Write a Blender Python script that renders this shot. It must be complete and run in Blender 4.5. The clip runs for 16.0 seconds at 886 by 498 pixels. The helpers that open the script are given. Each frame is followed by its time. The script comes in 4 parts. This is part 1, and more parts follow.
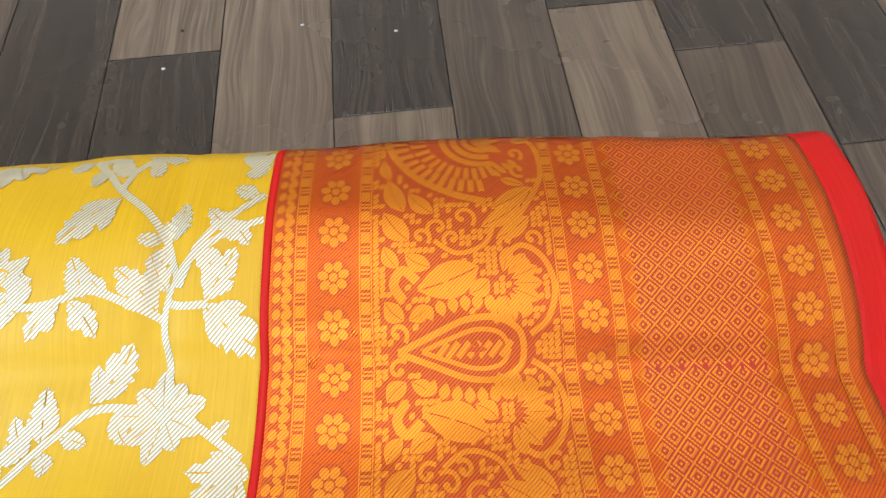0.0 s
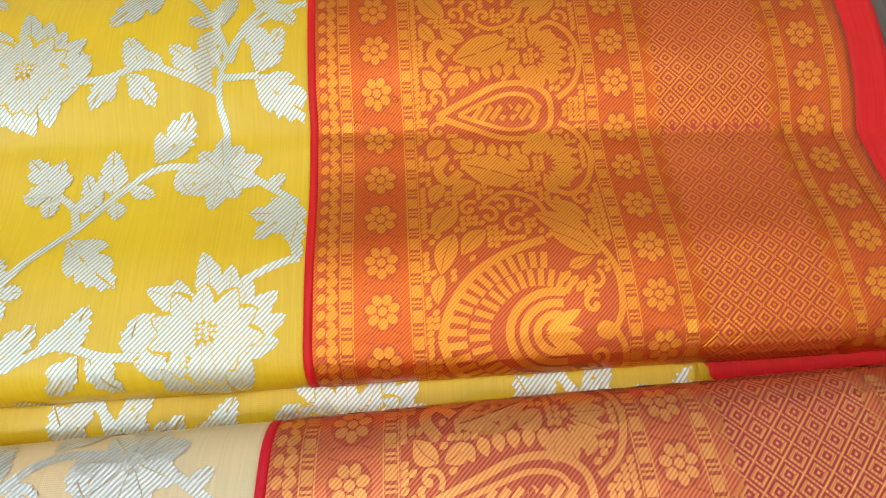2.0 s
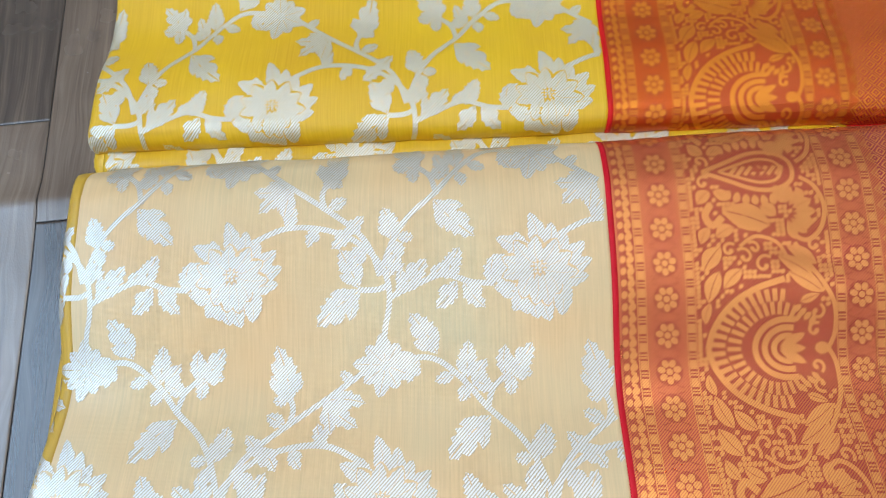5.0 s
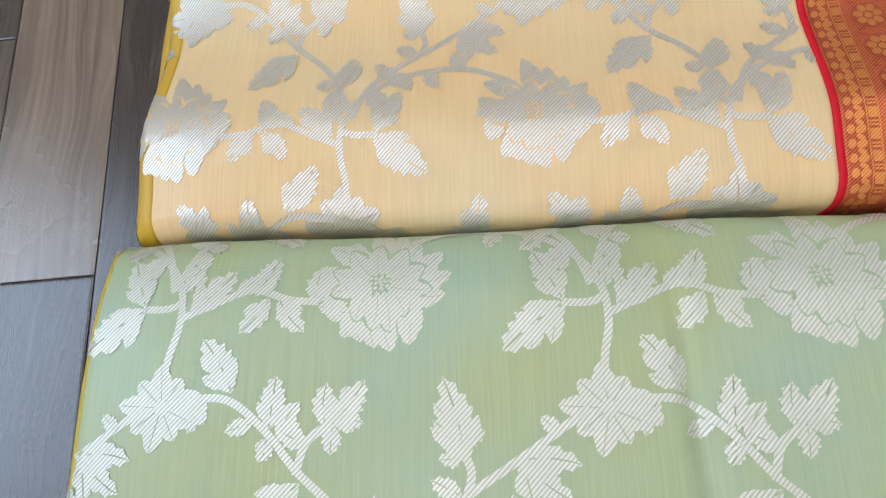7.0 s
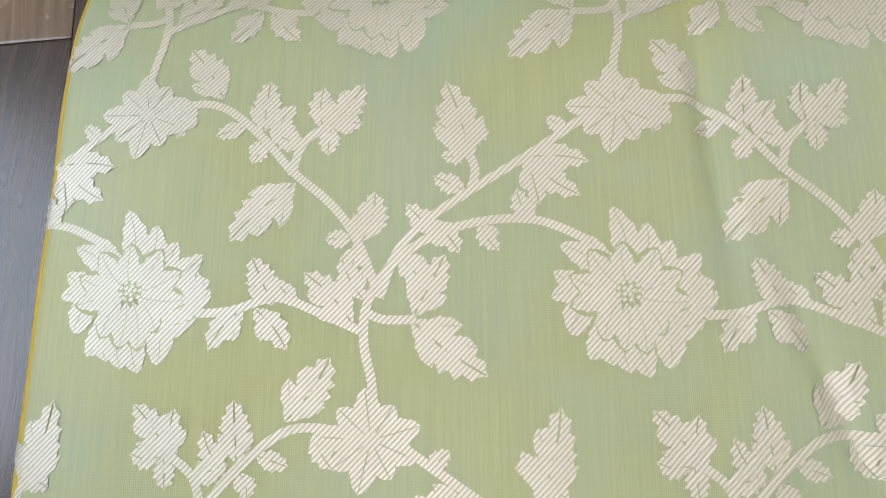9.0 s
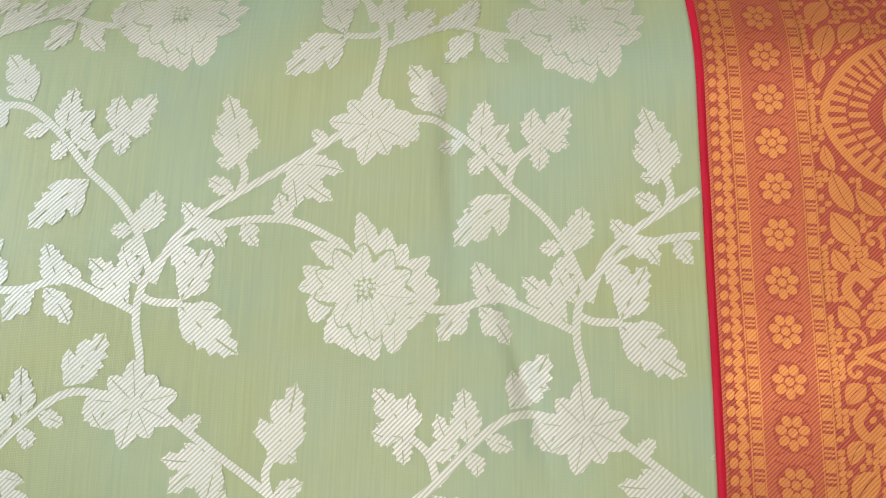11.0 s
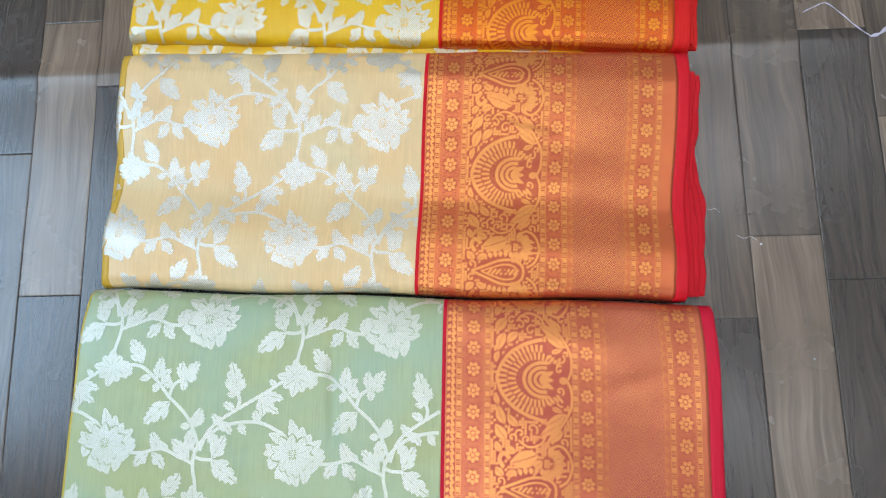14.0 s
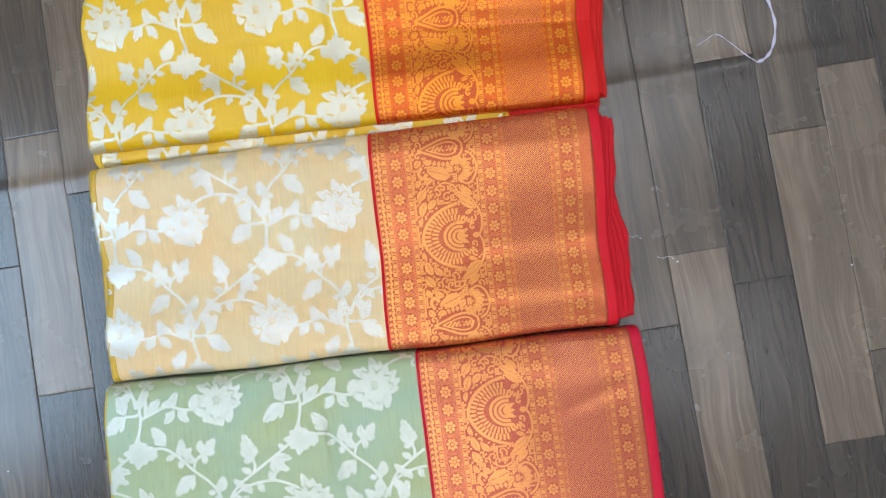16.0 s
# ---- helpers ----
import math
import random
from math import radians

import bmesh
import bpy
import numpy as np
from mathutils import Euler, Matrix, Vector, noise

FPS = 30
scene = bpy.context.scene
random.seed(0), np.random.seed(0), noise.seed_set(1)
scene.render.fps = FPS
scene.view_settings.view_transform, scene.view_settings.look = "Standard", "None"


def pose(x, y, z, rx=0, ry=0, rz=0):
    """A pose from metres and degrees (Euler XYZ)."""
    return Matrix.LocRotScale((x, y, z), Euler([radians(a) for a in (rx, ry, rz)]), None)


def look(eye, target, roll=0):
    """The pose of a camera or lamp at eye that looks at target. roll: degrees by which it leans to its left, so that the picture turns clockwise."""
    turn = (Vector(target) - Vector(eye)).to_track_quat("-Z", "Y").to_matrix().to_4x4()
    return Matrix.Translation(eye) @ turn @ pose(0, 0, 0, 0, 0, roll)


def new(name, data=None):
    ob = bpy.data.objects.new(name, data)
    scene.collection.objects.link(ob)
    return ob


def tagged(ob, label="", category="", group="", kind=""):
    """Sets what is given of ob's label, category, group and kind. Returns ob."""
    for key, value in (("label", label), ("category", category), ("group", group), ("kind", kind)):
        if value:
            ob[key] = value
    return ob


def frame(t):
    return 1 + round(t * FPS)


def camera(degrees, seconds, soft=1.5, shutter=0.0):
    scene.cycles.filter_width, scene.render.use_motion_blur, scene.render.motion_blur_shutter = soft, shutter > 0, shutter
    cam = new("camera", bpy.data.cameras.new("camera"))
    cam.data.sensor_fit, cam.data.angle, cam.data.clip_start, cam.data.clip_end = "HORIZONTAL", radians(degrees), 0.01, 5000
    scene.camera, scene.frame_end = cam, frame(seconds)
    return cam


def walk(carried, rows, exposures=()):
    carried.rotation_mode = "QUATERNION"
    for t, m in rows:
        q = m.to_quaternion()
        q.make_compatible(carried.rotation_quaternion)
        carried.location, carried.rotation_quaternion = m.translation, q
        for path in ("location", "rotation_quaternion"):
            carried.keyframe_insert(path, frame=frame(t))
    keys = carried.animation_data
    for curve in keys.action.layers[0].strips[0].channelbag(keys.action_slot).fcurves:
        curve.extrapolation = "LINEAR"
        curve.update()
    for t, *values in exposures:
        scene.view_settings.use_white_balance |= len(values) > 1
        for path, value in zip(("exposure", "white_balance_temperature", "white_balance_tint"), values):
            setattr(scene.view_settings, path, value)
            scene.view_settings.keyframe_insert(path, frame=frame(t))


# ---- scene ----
cam = camera(77.4, 16.0, 1.2)
PATH = [
    (0, (0.435, 0.342, 0.272), (0.435, 1.23, -1.52), -2.7),
    (0.5, (0.441, 0.316, 0.279), (0.444, 1.189, -1.52), -3.7),
    (1, (0.429, 0.288, 0.266), (0.42, 1.079, -1.571), -4.2),
    (1.5, (0.417, 0.251, 0.256), (0.445, 1.057, -1.574), -1.3),
    (2, (0.409, 0.253, 0.256), (0.443, 1.021, -1.59), -1.2),
    (2.5, (0.393, 0.253, 0.317), (0.414, 0.917, -1.569), -0.8),
    (3, (0.371, 0.244, 0.363), (0.382, 0.935, -1.514), 0.7),
    (3.5, (0.316, 0.208, 0.393), (0.292, 0.888, -1.488), -2.0),
    (3.7, (0.29, 0.196, 0.394), (0.264, 0.864, -1.491), -2.6),
    (5.8, (0.242, 0.038, 0.345), (0.039, 0.542, -1.58), -23.3),
    (6, (0.229, 0.015, 0.335), (0.004, 0.541, -1.581), -24.3),
    (6.5, (0.202, -0.038, 0.31), (-0.012, 0.475, -1.611), -22.6),
    (7, (0.189, -0.076, 0.293), (0.0, 0.461, -1.625), -20.2),
    (7.5, (0.162, -0.108, 0.28), (-0.009, 0.418, -1.642), -18.0),
    (8, (0.15, -0.134, 0.276), (0.001, 0.362, -1.656), -16.5),
    (8.5, (0.161, -0.158, 0.267), (0.036, 0.301, -1.675), -15.7),
    (9, (0.177, -0.18, 0.26), (0.06, 0.242, -1.691), -15.4),
    (9.2, (0.183, -0.185, 0.262), (0.057, 0.216, -1.693), -16.5),
    (11.3, (0.304, -0.17, 0.304), (0.21, 0.152, -1.668), -13.1),
    (11.5, (0.322, -0.158, 0.325), (0.217, 0.119, -1.653), -16.8),
    (12, (0.367, -0.142, 0.36), (0.242, 0.163, -1.613), -19.6),
    (12.5, (0.405, -0.126, 0.394), (0.296, 0.22, -1.573), -11.7),
    (13, (0.426, -0.092, 0.441), (0.265, 0.272, -1.519), -20.1),
    (13.5, (0.42, -0.062, 0.527), (0.267, 0.243, -1.443), -22.5),
    (14, (0.41, -0.024, 0.611), (0.281, 0.267, -1.363), -21.4),
    (14.5, (0.408, 0.005, 0.655), (0.264, 0.358, -1.308), -21.4),
    (15, (0.402, 0.052, 0.699), (0.293, 0.324, -1.279), -19.0),
    (15.5, (0.418, 0.074, 0.724), (0.339, 0.262, -1.266), -22.2),
    (16, (0.437, 0.105, 0.707), (0.392, 0.176, -1.292), -38.0),
]
EXPOSURES = [(0, 0.02, 6900, 14), (1.0, -0.1, 6700, 13), (1.5, -0.02, 6500, 11), (2.0, -0.1, 6200, 9), (3.5, -0.16, 6100, 10), (6.0, -0.28, 5900, 14), (7.0, -0.25, 6500, 17),
             (8.0, -0.3, 7000, 20), (9.0, -0.34, 7400, 22), (11.5, -0.3, 7200, 15), (12.0, -0.24, 6800, 13), (12.5, -0.16, 6400, 10), (13.0, -0.2, 6000, 8), (14.5, -0.16, 6100, 10), (16.0, -0.16, 6100, 10)]
SOUTH_POWER, WEST_POWER, PANEL_POWER, SIDE_SHARE = 9.0, 31.0, 13.5, 0.2
walk(cam, [(t, look(eye, target, roll)) for t, eye, target, roll in PATH], EXPOSURES)


# ---------------------------------------------------------------- light
def build_world():
    w = bpy.data.worlds.new("sky")
    scene.world = w
    w.use_nodes = True
    nt = w.node_tree
    sky = nt.nodes.new("ShaderNodeTexSky")
    sky.sky_type, sky.sun_disc = "NISHITA", False
    sky.sun_elevation, sky.sun_rotation = radians(48), radians(200)
    bg = nt.nodes["Background"]
    bg.inputs["Strength"].default_value = 0.12
    nt.links.new(sky.outputs[0], bg.inputs[0])


def area_lamp(name, m, w, h, power, colour):
    d = bpy.data.lights.new(name, "AREA")
    d.shape, d.size, d.size_y, d.energy, d.color = "RECTANGLE", w, h, power, colour
    ob = new(name, d)
    ob.matrix_world = m
    return ob


build_world()
# unseen sources, placed by the glints: sky light through window openings, lit ceiling panels
area_lamp("south_window_light", look((0.45, -1.93, 1.62), (0.4, 0.1, 0.0)), 1.7, 1.25, SOUTH_POWER, (0.93, 0.97, 1.0))
area_lamp("west_window_light", look((-1.73, 0.075, 1.62), (0.3, 0.075, 0.0)), 1.35, 1.25, WEST_POWER, (0.58, 0.8, 1.0))
# pair at y 0.75 and panel at (1.0, 0.4): added to brighten the zari
PANELS = ((-0.5, -0.95, 0.5), (0.25, -0.95, 0.5), (-0.6, 0.75, 0.32), (0.1, 0.75, 0.32), (1.0, 0.4, 0.24), (1.75, -0.5, 0.6 * SIDE_SHARE), (1.75, 1.1, SIDE_SHARE))
for px, py, share in PANELS:
    area_lamp("unseen_panel_light", look((px, py, 2.655), (px, py, 0.0)), 0.56, 0.56, PANEL_POWER * share, (0.95, 0.97, 1.0))


# ---------------------------------------------------------------- materials
class Nodes:
    """A short way to write node trees."""

    def __init__(self, name):
        self.mat = bpy.data.materials.new(name)
        self.mat.use_nodes = True
        self.nt = self.mat.node_tree
        self.bsdf = self.nt.nodes["Principled BSDF"]

    def set(self, sock, v):
        if isinstance(v, bpy.types.NodeSocket):
            self.nt.links.new(v, sock)
        elif isinstance(v, (tuple, list)) and len(v) == 3 and sock.type == "RGBA":
            sock.default_value = (*v, 1)
        else:
            sock.default_value = v

    def add(self, kind, out=0, props=(), **ins):
        n = self.nt.nodes.new(kind)
        for k, v in dict(props).items():
            if k == "operation":
                n.operation = v
            elif k == "data_type":
                n.data_type = v
            elif k == "blend_type":
                n.blend_type = v
            elif k == "wave_type":
                n.wave_type = v
            elif k == "bands_direction":
                n.bands_direction = v
            elif k == "feature":
                n.feature = v
        for k, v in ins.items():
            self.set(n.inputs[int(k[1:])] if k[0] == "i" and k[1:].isdigit() else n.inputs[k], v)
        return n.outputs[out]

    def math(self, op, a, b=0.0):
        return self.add("ShaderNodeMath", props={"operation": op}, i0=a, i1=b)

    def mix(self, f, a, b, blend="MIX"):
        n = self.nt.nodes.new("ShaderNodeMixRGB")
        n.blend_type = blend
        for s, v in zip(n.inputs, (f, a, b)):
            self.set(s, v)
        return n.outputs[0]

    def uv(self):
        return self.nt.nodes.new("ShaderNodeTexCoord").outputs["UV"]

    def obj(self):
        return self.nt.nodes.new("ShaderNodeTexCoord").outputs["Object"]

    def mapped(self, vec, scale=(1, 1, 1), rot=0.0, loc=(0, 0, 0)):
        n = self.nt.nodes.new("ShaderNodeMapping")
        self.nt.links.new(vec, n.inputs["Vector"])
        n.inputs["Scale"].default_value = scale
        n.inputs["Rotation"].default_value = (0, 0, rot)
        self.set(n.inputs["Location"], loc)
        return n.outputs[0]

    def noise(self, vec, scale=5.0, detail=3.0, rough=0.55, distortion=0.0):
        return self.add("ShaderNodeTexNoise", Vector=vec, Scale=scale, Detail=detail, Roughness=rough, Distortion=distortion)

    def ramp(self, f, *stops):
        n = self.nt.nodes.new("ShaderNodeValToRGB")
        self.set(n.inputs[0], f)
        el = n.color_ramp.elements
        while len(el) < len(stops):
            el.new(0.5)
        for e, (p, c) in zip(el, stops):
            e.position, e.color = p, ((*c, 1) if isinstance(c, (tuple, list)) else (c, c, c, 1))
        return n.outputs[0]

    def stripes(self, vec, pitch, rot=0.0, sharp=0.25):
        """0..1 stripes of a pitch in metres."""
        m = self.mapped(vec, rot=rot)
        x = self.add("ShaderNodeSeparateXYZ", Vector=m)
        s = self.math("SINE", self.math("MULTIPLY", x, 2 * math.pi / pitch))
        n = self.nt.nodes.new("ShaderNodeMapRange")
        self.set(n.inputs[0], s)
        n.inputs[1].default_value, n.inputs[2].default_value = -sharp, sharp
        return n.outputs[0]

    def bump(self, height, strength=0.3, distance=0.001):
        n = self.nt.nodes.new("ShaderNodeBump")
        n.inputs["Strength"].default_value, n.inputs["Distance"].default_value = strength, distance
        self.set(n.inputs["Height"], height)
        self.nt.links.new(n.outputs[0], self.bsdf.inputs["Normal"])

    def done(self, **ins):
        for k, v in ins.items():
            self.set(self.bsdf.inputs[k.replace("_", " ")], v)
        return self.mat


def silk(name, warp, weft, rough=0.42, sheen=0.35, gloss=0.5):
    """Plain silk: fine weave, slubs along the length, two thread colours."""
    n = Nodes(name)
    uv = n.uv()
    slub = n.noise(n.mapped(uv, (900, 22, 1)), 1.0, 3, 0.6)
    patch = n.noise(uv, 9.0, 3, 0.5)
    col = n.mix(n.ramp(patch, (0.35, 0.0), (0.7, 1.0)), warp, weft)
    col = n.mix(n.ramp(slub, (0.35, 0.0), (0.7, 0.28)), col, tuple(min(1, c * 1.35 + 0.03) for c in warp))
    weave = n.math("ADD", n.stripes(uv, 0.0007, 0, 1.0), n.stripes(uv, 0.0007, math.pi / 2, 1.0))
    h = n.math("ADD", n.math("MULTIPLY", weave, 0.35), slub)
    n.bump(h, 0.12, 0.0006)
    return n.done(Base_Color=col, Roughness=n.math("ADD", n.math("MULTIPLY", slub, 0.2), rough - 0.1),
                  Sheen_Weight=sheen, Sheen_Roughness=0.4, Sheen_Tint=weft, Specular_IOR_Level=gloss)


def zari(name, metal, ground, cover, pitch, angle, rough=0.38, metallic=0.9):
    """Metal thread woven in diagonal floats over a silk ground."""
    n = Nodes(name)
    uv = n.uv()
    tw = n.stripes(uv, pitch, angle, 0.6)
    grain = n.noise(n.mapped(uv, (1400, 300, 1)), 1.0, 2, 0.6)
    mixed = n.math("ADD", n.math("MULTIPLY", tw, 0.7), n.math("MULTIPLY", grain, 0.5))
    f = n.ramp(mixed, (0.3, max(0.0, 1.6 * cover - 1.05)), (0.66, 1.0))
    col = n.mix(f, ground, metal)
    worn = n.noise(uv, 30.0, 3, 0.6)
    n.bump(n.math("ADD", tw, n.math("MULTIPLY", grain, 0.5)), 0.22, 0.0005)
    return n.done(Base_Color=n.mix(n.ramp(worn, (0.35, 0.0), (0.75, 0.18)), col, ground),
                  Metallic=n.math("MULTIPLY", f, metallic), Roughness=n.math("ADD", n.math("MULTIPLY", worn, 0.16), rough - 0.08))


def vinyl(name, tone, dark, streak):
    """Printed wood plank vinyl: one printed tone, grain along the plank, embossed gloss."""
    n = Nodes(name)
    r = n.nt.nodes.new("ShaderNodeObjectInfo").outputs["Random"]
    geo = n.nt.nodes.new("ShaderNodeNewGeometry").outputs["Random Per Island"]
    r = n.math("FRACT", n.math("ADD", r, geo))
    uv = n.uv()
    off = n.add("ShaderNodeCombineXYZ", X=n.math("MULTIPLY", r, 37.0), Y=n.math("MULTIPLY", r, 91.0), Z=n.math("MULTIPLY", r, 13.0))
    v = n.add("ShaderNodeVectorMath", props={"operation": "ADD"}, i0=uv, i1=off)
    warp = n.noise(n.mapped(v, (16, 5.0, 1)), 1.0, 2, 0.5)
    vv = n.add("ShaderNodeVectorMath", props={"operation": "ADD"}, i0=v,
               i1=n.add("ShaderNodeCombineXYZ", X=n.math("MULTIPLY", warp, 0.045), Y=0.0, Z=0.0))
    broad = n.noise(n.mapped(vv, (70, 3.4, 1)), 1.0, 3, 0.6, 0.8)
    fine = n.noise(n.mapped(vv, (420, 9, 1)), 1.0, 4, 0.65)
    cath = n.stripes(n.mapped(vv, (1, 0.1, 1)), 0.021, 0.0, 1.4)
    blotch = n.noise(v, 11.0, 3, 0.6)
    col = n.mix(n.ramp(broad, (0.36, 0.0), (0.58, 1.0)), tone, dark)
    col = n.mix(n.math("MULTIPLY", cath, 0.45), col, dark)
    col = n.mix(n.ramp(fine, (0.46, 0.0), (0.72, 0.5)), col, streak)
    col = n.mix(n.ramp(blotch, (0.35, 0.4), (0.65, 0.0)), col, tuple(c * 0.5 for c in tone))
    emboss = n.noise(n.mapped(uv, (1100, 500, 1)), 1.0, 2, 0.6)
    scuff = n.noise(uv, 9.0, 4, 0.6)
    n.bump(n.math("ADD", n.math("MULTIPLY", fine, 0.5), emboss), 0.2, 0.0006)
    return n.done(Base_Color=col, Roughness=n.math("ADD", n.math("MULTIPLY", scuff, 0.18), 0.17), Specular_IOR_Level=0.95)


def plain(name, colour, rough=0.6, bump=0.1, scale=60.0):
    n = Nodes(name)
    o = n.obj()
    a = n.noise(o, scale, 4, 0.6)
    n.bump(a, bump, 0.002)
    return n.done(Base_Color=n.mix(n.ramp(a, (0.3, 0.0), (0.7, 0.25)), colour, tuple(c * 0.75 for c in colour)), Roughness=rough)


M_LIGHT = vinyl("pale_plank_vinyl", (0.252, 0.187, 0.13), (0.125, 0.089, 0.063), (0.336, 0.26, 0.191))
M_MID = vinyl("brown_plank_vinyl", (0.14, 0.102, 0.073), (0.059, 0.043, 0.032), (0.213, 0.161, 0.119))
M_DARK = vinyl("dark_plank_vinyl", (0.063, 0.046, 0.035), (0.026, 0.019, 0.016), (0.112, 0.086, 0.069))
TONES = {"L": M_LIGHT, "M": M_MID, "D": M_DARK}
M_JOINT = plain("joint_dark", (0.025, 0.022, 0.022), 0.6)
M_WALL = plain("wall_paint", (0.76, 0.73, 0.68), 0.8)
M_CEIL = plain("ceiling_paint", (0.8, 0.79, 0.77), 0.85)
M_LOOP = plain("loop_plastic", (0.62, 0.58, 0.72), 0.3, 0.2, 400)
M_LINT = plain("lint", (0.7, 0.7, 0.72), 0.8)
M_DIRT = plain("grit", (0.02, 0.015, 0.012), 0.8)
SILVER = (0.76, 0.755, 0.72)
GOLD = (0.95, 0.56, 0.11)


# ---------------------------------------------------------------- mesh helpers
def mesh_of(name, verts, faces, uvs=None, smooth=True):
    me = bpy.data.meshes.new(name)
    me.from_pydata([tuple(v) for v in verts], [], faces)
    if uvs is not None:
        layer = me.uv_layers.new(name="cloth")
        flat = np.zeros((len(me.loops), 2))
        vi = np.zeros(len(me.loops), dtype=int)
        me.loops.foreach_get("vertex_index", vi)
        flat[:] = np.array(uvs)[vi]
        layer.data.foreach_set("uv", flat.ravel())
    if smooth:
        me.polygons.foreach_set("use_smooth", [True] * len(me.polygons))
    me.update()
    return me


def part(name, me, material, parent, label="", kind=""):
    ob = new(name, me)
    if not me.materials:
        me.materials.append(material)
    ob.parent = parent
    return tagged(ob, label=label, kind=kind)


def empty(name, label, category, group=""):
    return tagged(new(name), label, category, group)


# ---------------------------------------------------------------- room shell
def box_mesh(name, x0, x1, y0, y1, z0, z1):
    bm = bmesh.new()
    bmesh.ops.create_cube(bm, size=1.0, matrix=Matrix.Translation(((x0 + x1) / 2, (y0 + y1) / 2, (z0 + z1) / 2)) @ Matrix.Diagonal((x1 - x0, y1 - y0, z1 - z0, 1)))
    me = bpy.data.meshes.new(name)
    bm.to_mesh(me)
    bm.free()
    return me


RX0, RX1, RY0, RY1, RH = -1.7, 2.2, -1.9, 2.4, 2.7


def wall_with_window(name, axis, at, thick, a0, a1, w0, w1, s0, s1, label):
    """A wall along x or y with one window opening through it, in four blocks of one mesh."""
    bm = bmesh.new()
    for p0, p1, q0, q1 in ((a0, w0, 0, RH), (w1, a1, 0, RH), (w0, w1, 0, s0), (w0, w1, s1, RH)):
        c = ((p0 + p1) / 2, at + thick / 2, (q0 + q1) / 2) if axis == "x" else (at + thick / 2, (p0 + p1) / 2, (q0 + q1) / 2)
        s = (p1 - p0, abs(thick), q1 - q0) if axis == "x" else (abs(thick), p1 - p0, q1 - q0)
        bmesh.ops.create_cube(bm, size=1.0, matrix=Matrix.Translation(c) @ Matrix.Diagonal((*s, 1)))
    me = bpy.data.meshes.new(name)
    bm.to_mesh(me)
    bm.free()
    me.materials.append(M_WALL)
    return tagged(new(name, me), label, "wall", kind="structure")


wall_with_window("wall_south", "x", RY0, -0.15, RX0 - 0.15, RX1 + 0.15, -0.4, 1.3, 1.0, 2.25, "plain painted wall with a window opening")
wall_with_window("wall_west", "y", RX0, -0.15, RY0, RY1, -0.6, 0.75, 1.0, 2.25, "plain painted wall with a window opening")
for nm, dims in (("wall_north", (RX0 - 0.15, RX1 + 0.15, RY1, RY1 + 0.15, 0, RH)), ("wall_east", (RX1, RX1 + 0.15, RY0, RY1, 0, RH))):
    me = box_mesh(nm, *dims)
    me.materials.append(M_WALL)
    tagged(new(nm, me), "plain painted wall of the room", "wall", kind="structure")
me = box_mesh("ceiling", RX0 - 0.15, RX1 + 0.15, RY0 - 0.15, RY1 + 0.15, RH, RH + 0.12)
me.materials.append(M_CEIL)
tagged(new("ceiling", me), "plain white painted ceiling", "ceiling", kind="structure")


def unseen_ceiling_light(x, y):
    """An unseen square ceiling panel: a white frame round a glowing diffuser."""
    n = Nodes("panel_diffuser")
    glow = n.done(Base_Color=(0.9, 0.9, 0.9), Emission_Color=(0.97, 0.98, 1.0), Emission_Strength=3.0, Roughness=0.5)
    thing = empty("unseen_ceiling_light", "unseen square white ceiling light panel, switched on", "lamp", "ceiling lights")
    thing.location = (x, y, RH)
    bm = bmesh.new()
    for sx, sy, w, h in ((0, 0.305, 0.64, 0.03), (0, -0.305, 0.64, 0.03), (0.305, 0, 0.03, 0.58), (-0.305, 0, 0.03, 0.58)):
        bmesh.ops.create_cube(bm, size=1.0, matrix=Matrix.Translation((sx, sy, -0.02)) @ Matrix.Diagonal((w, h, 0.04, 1)))
    me = bpy.data.meshes.new("frame")
    bm.to_mesh(me)
    bm.free()
    part("frame", me, M_CEIL, thing)
    part("diffuser", box_mesh("diffuser", -0.288, 0.288, -0.288, 0.288, -0.035, -0.004), glow, thing)


for px, py, share in PANELS:
    unseen_ceiling_light(px, py)

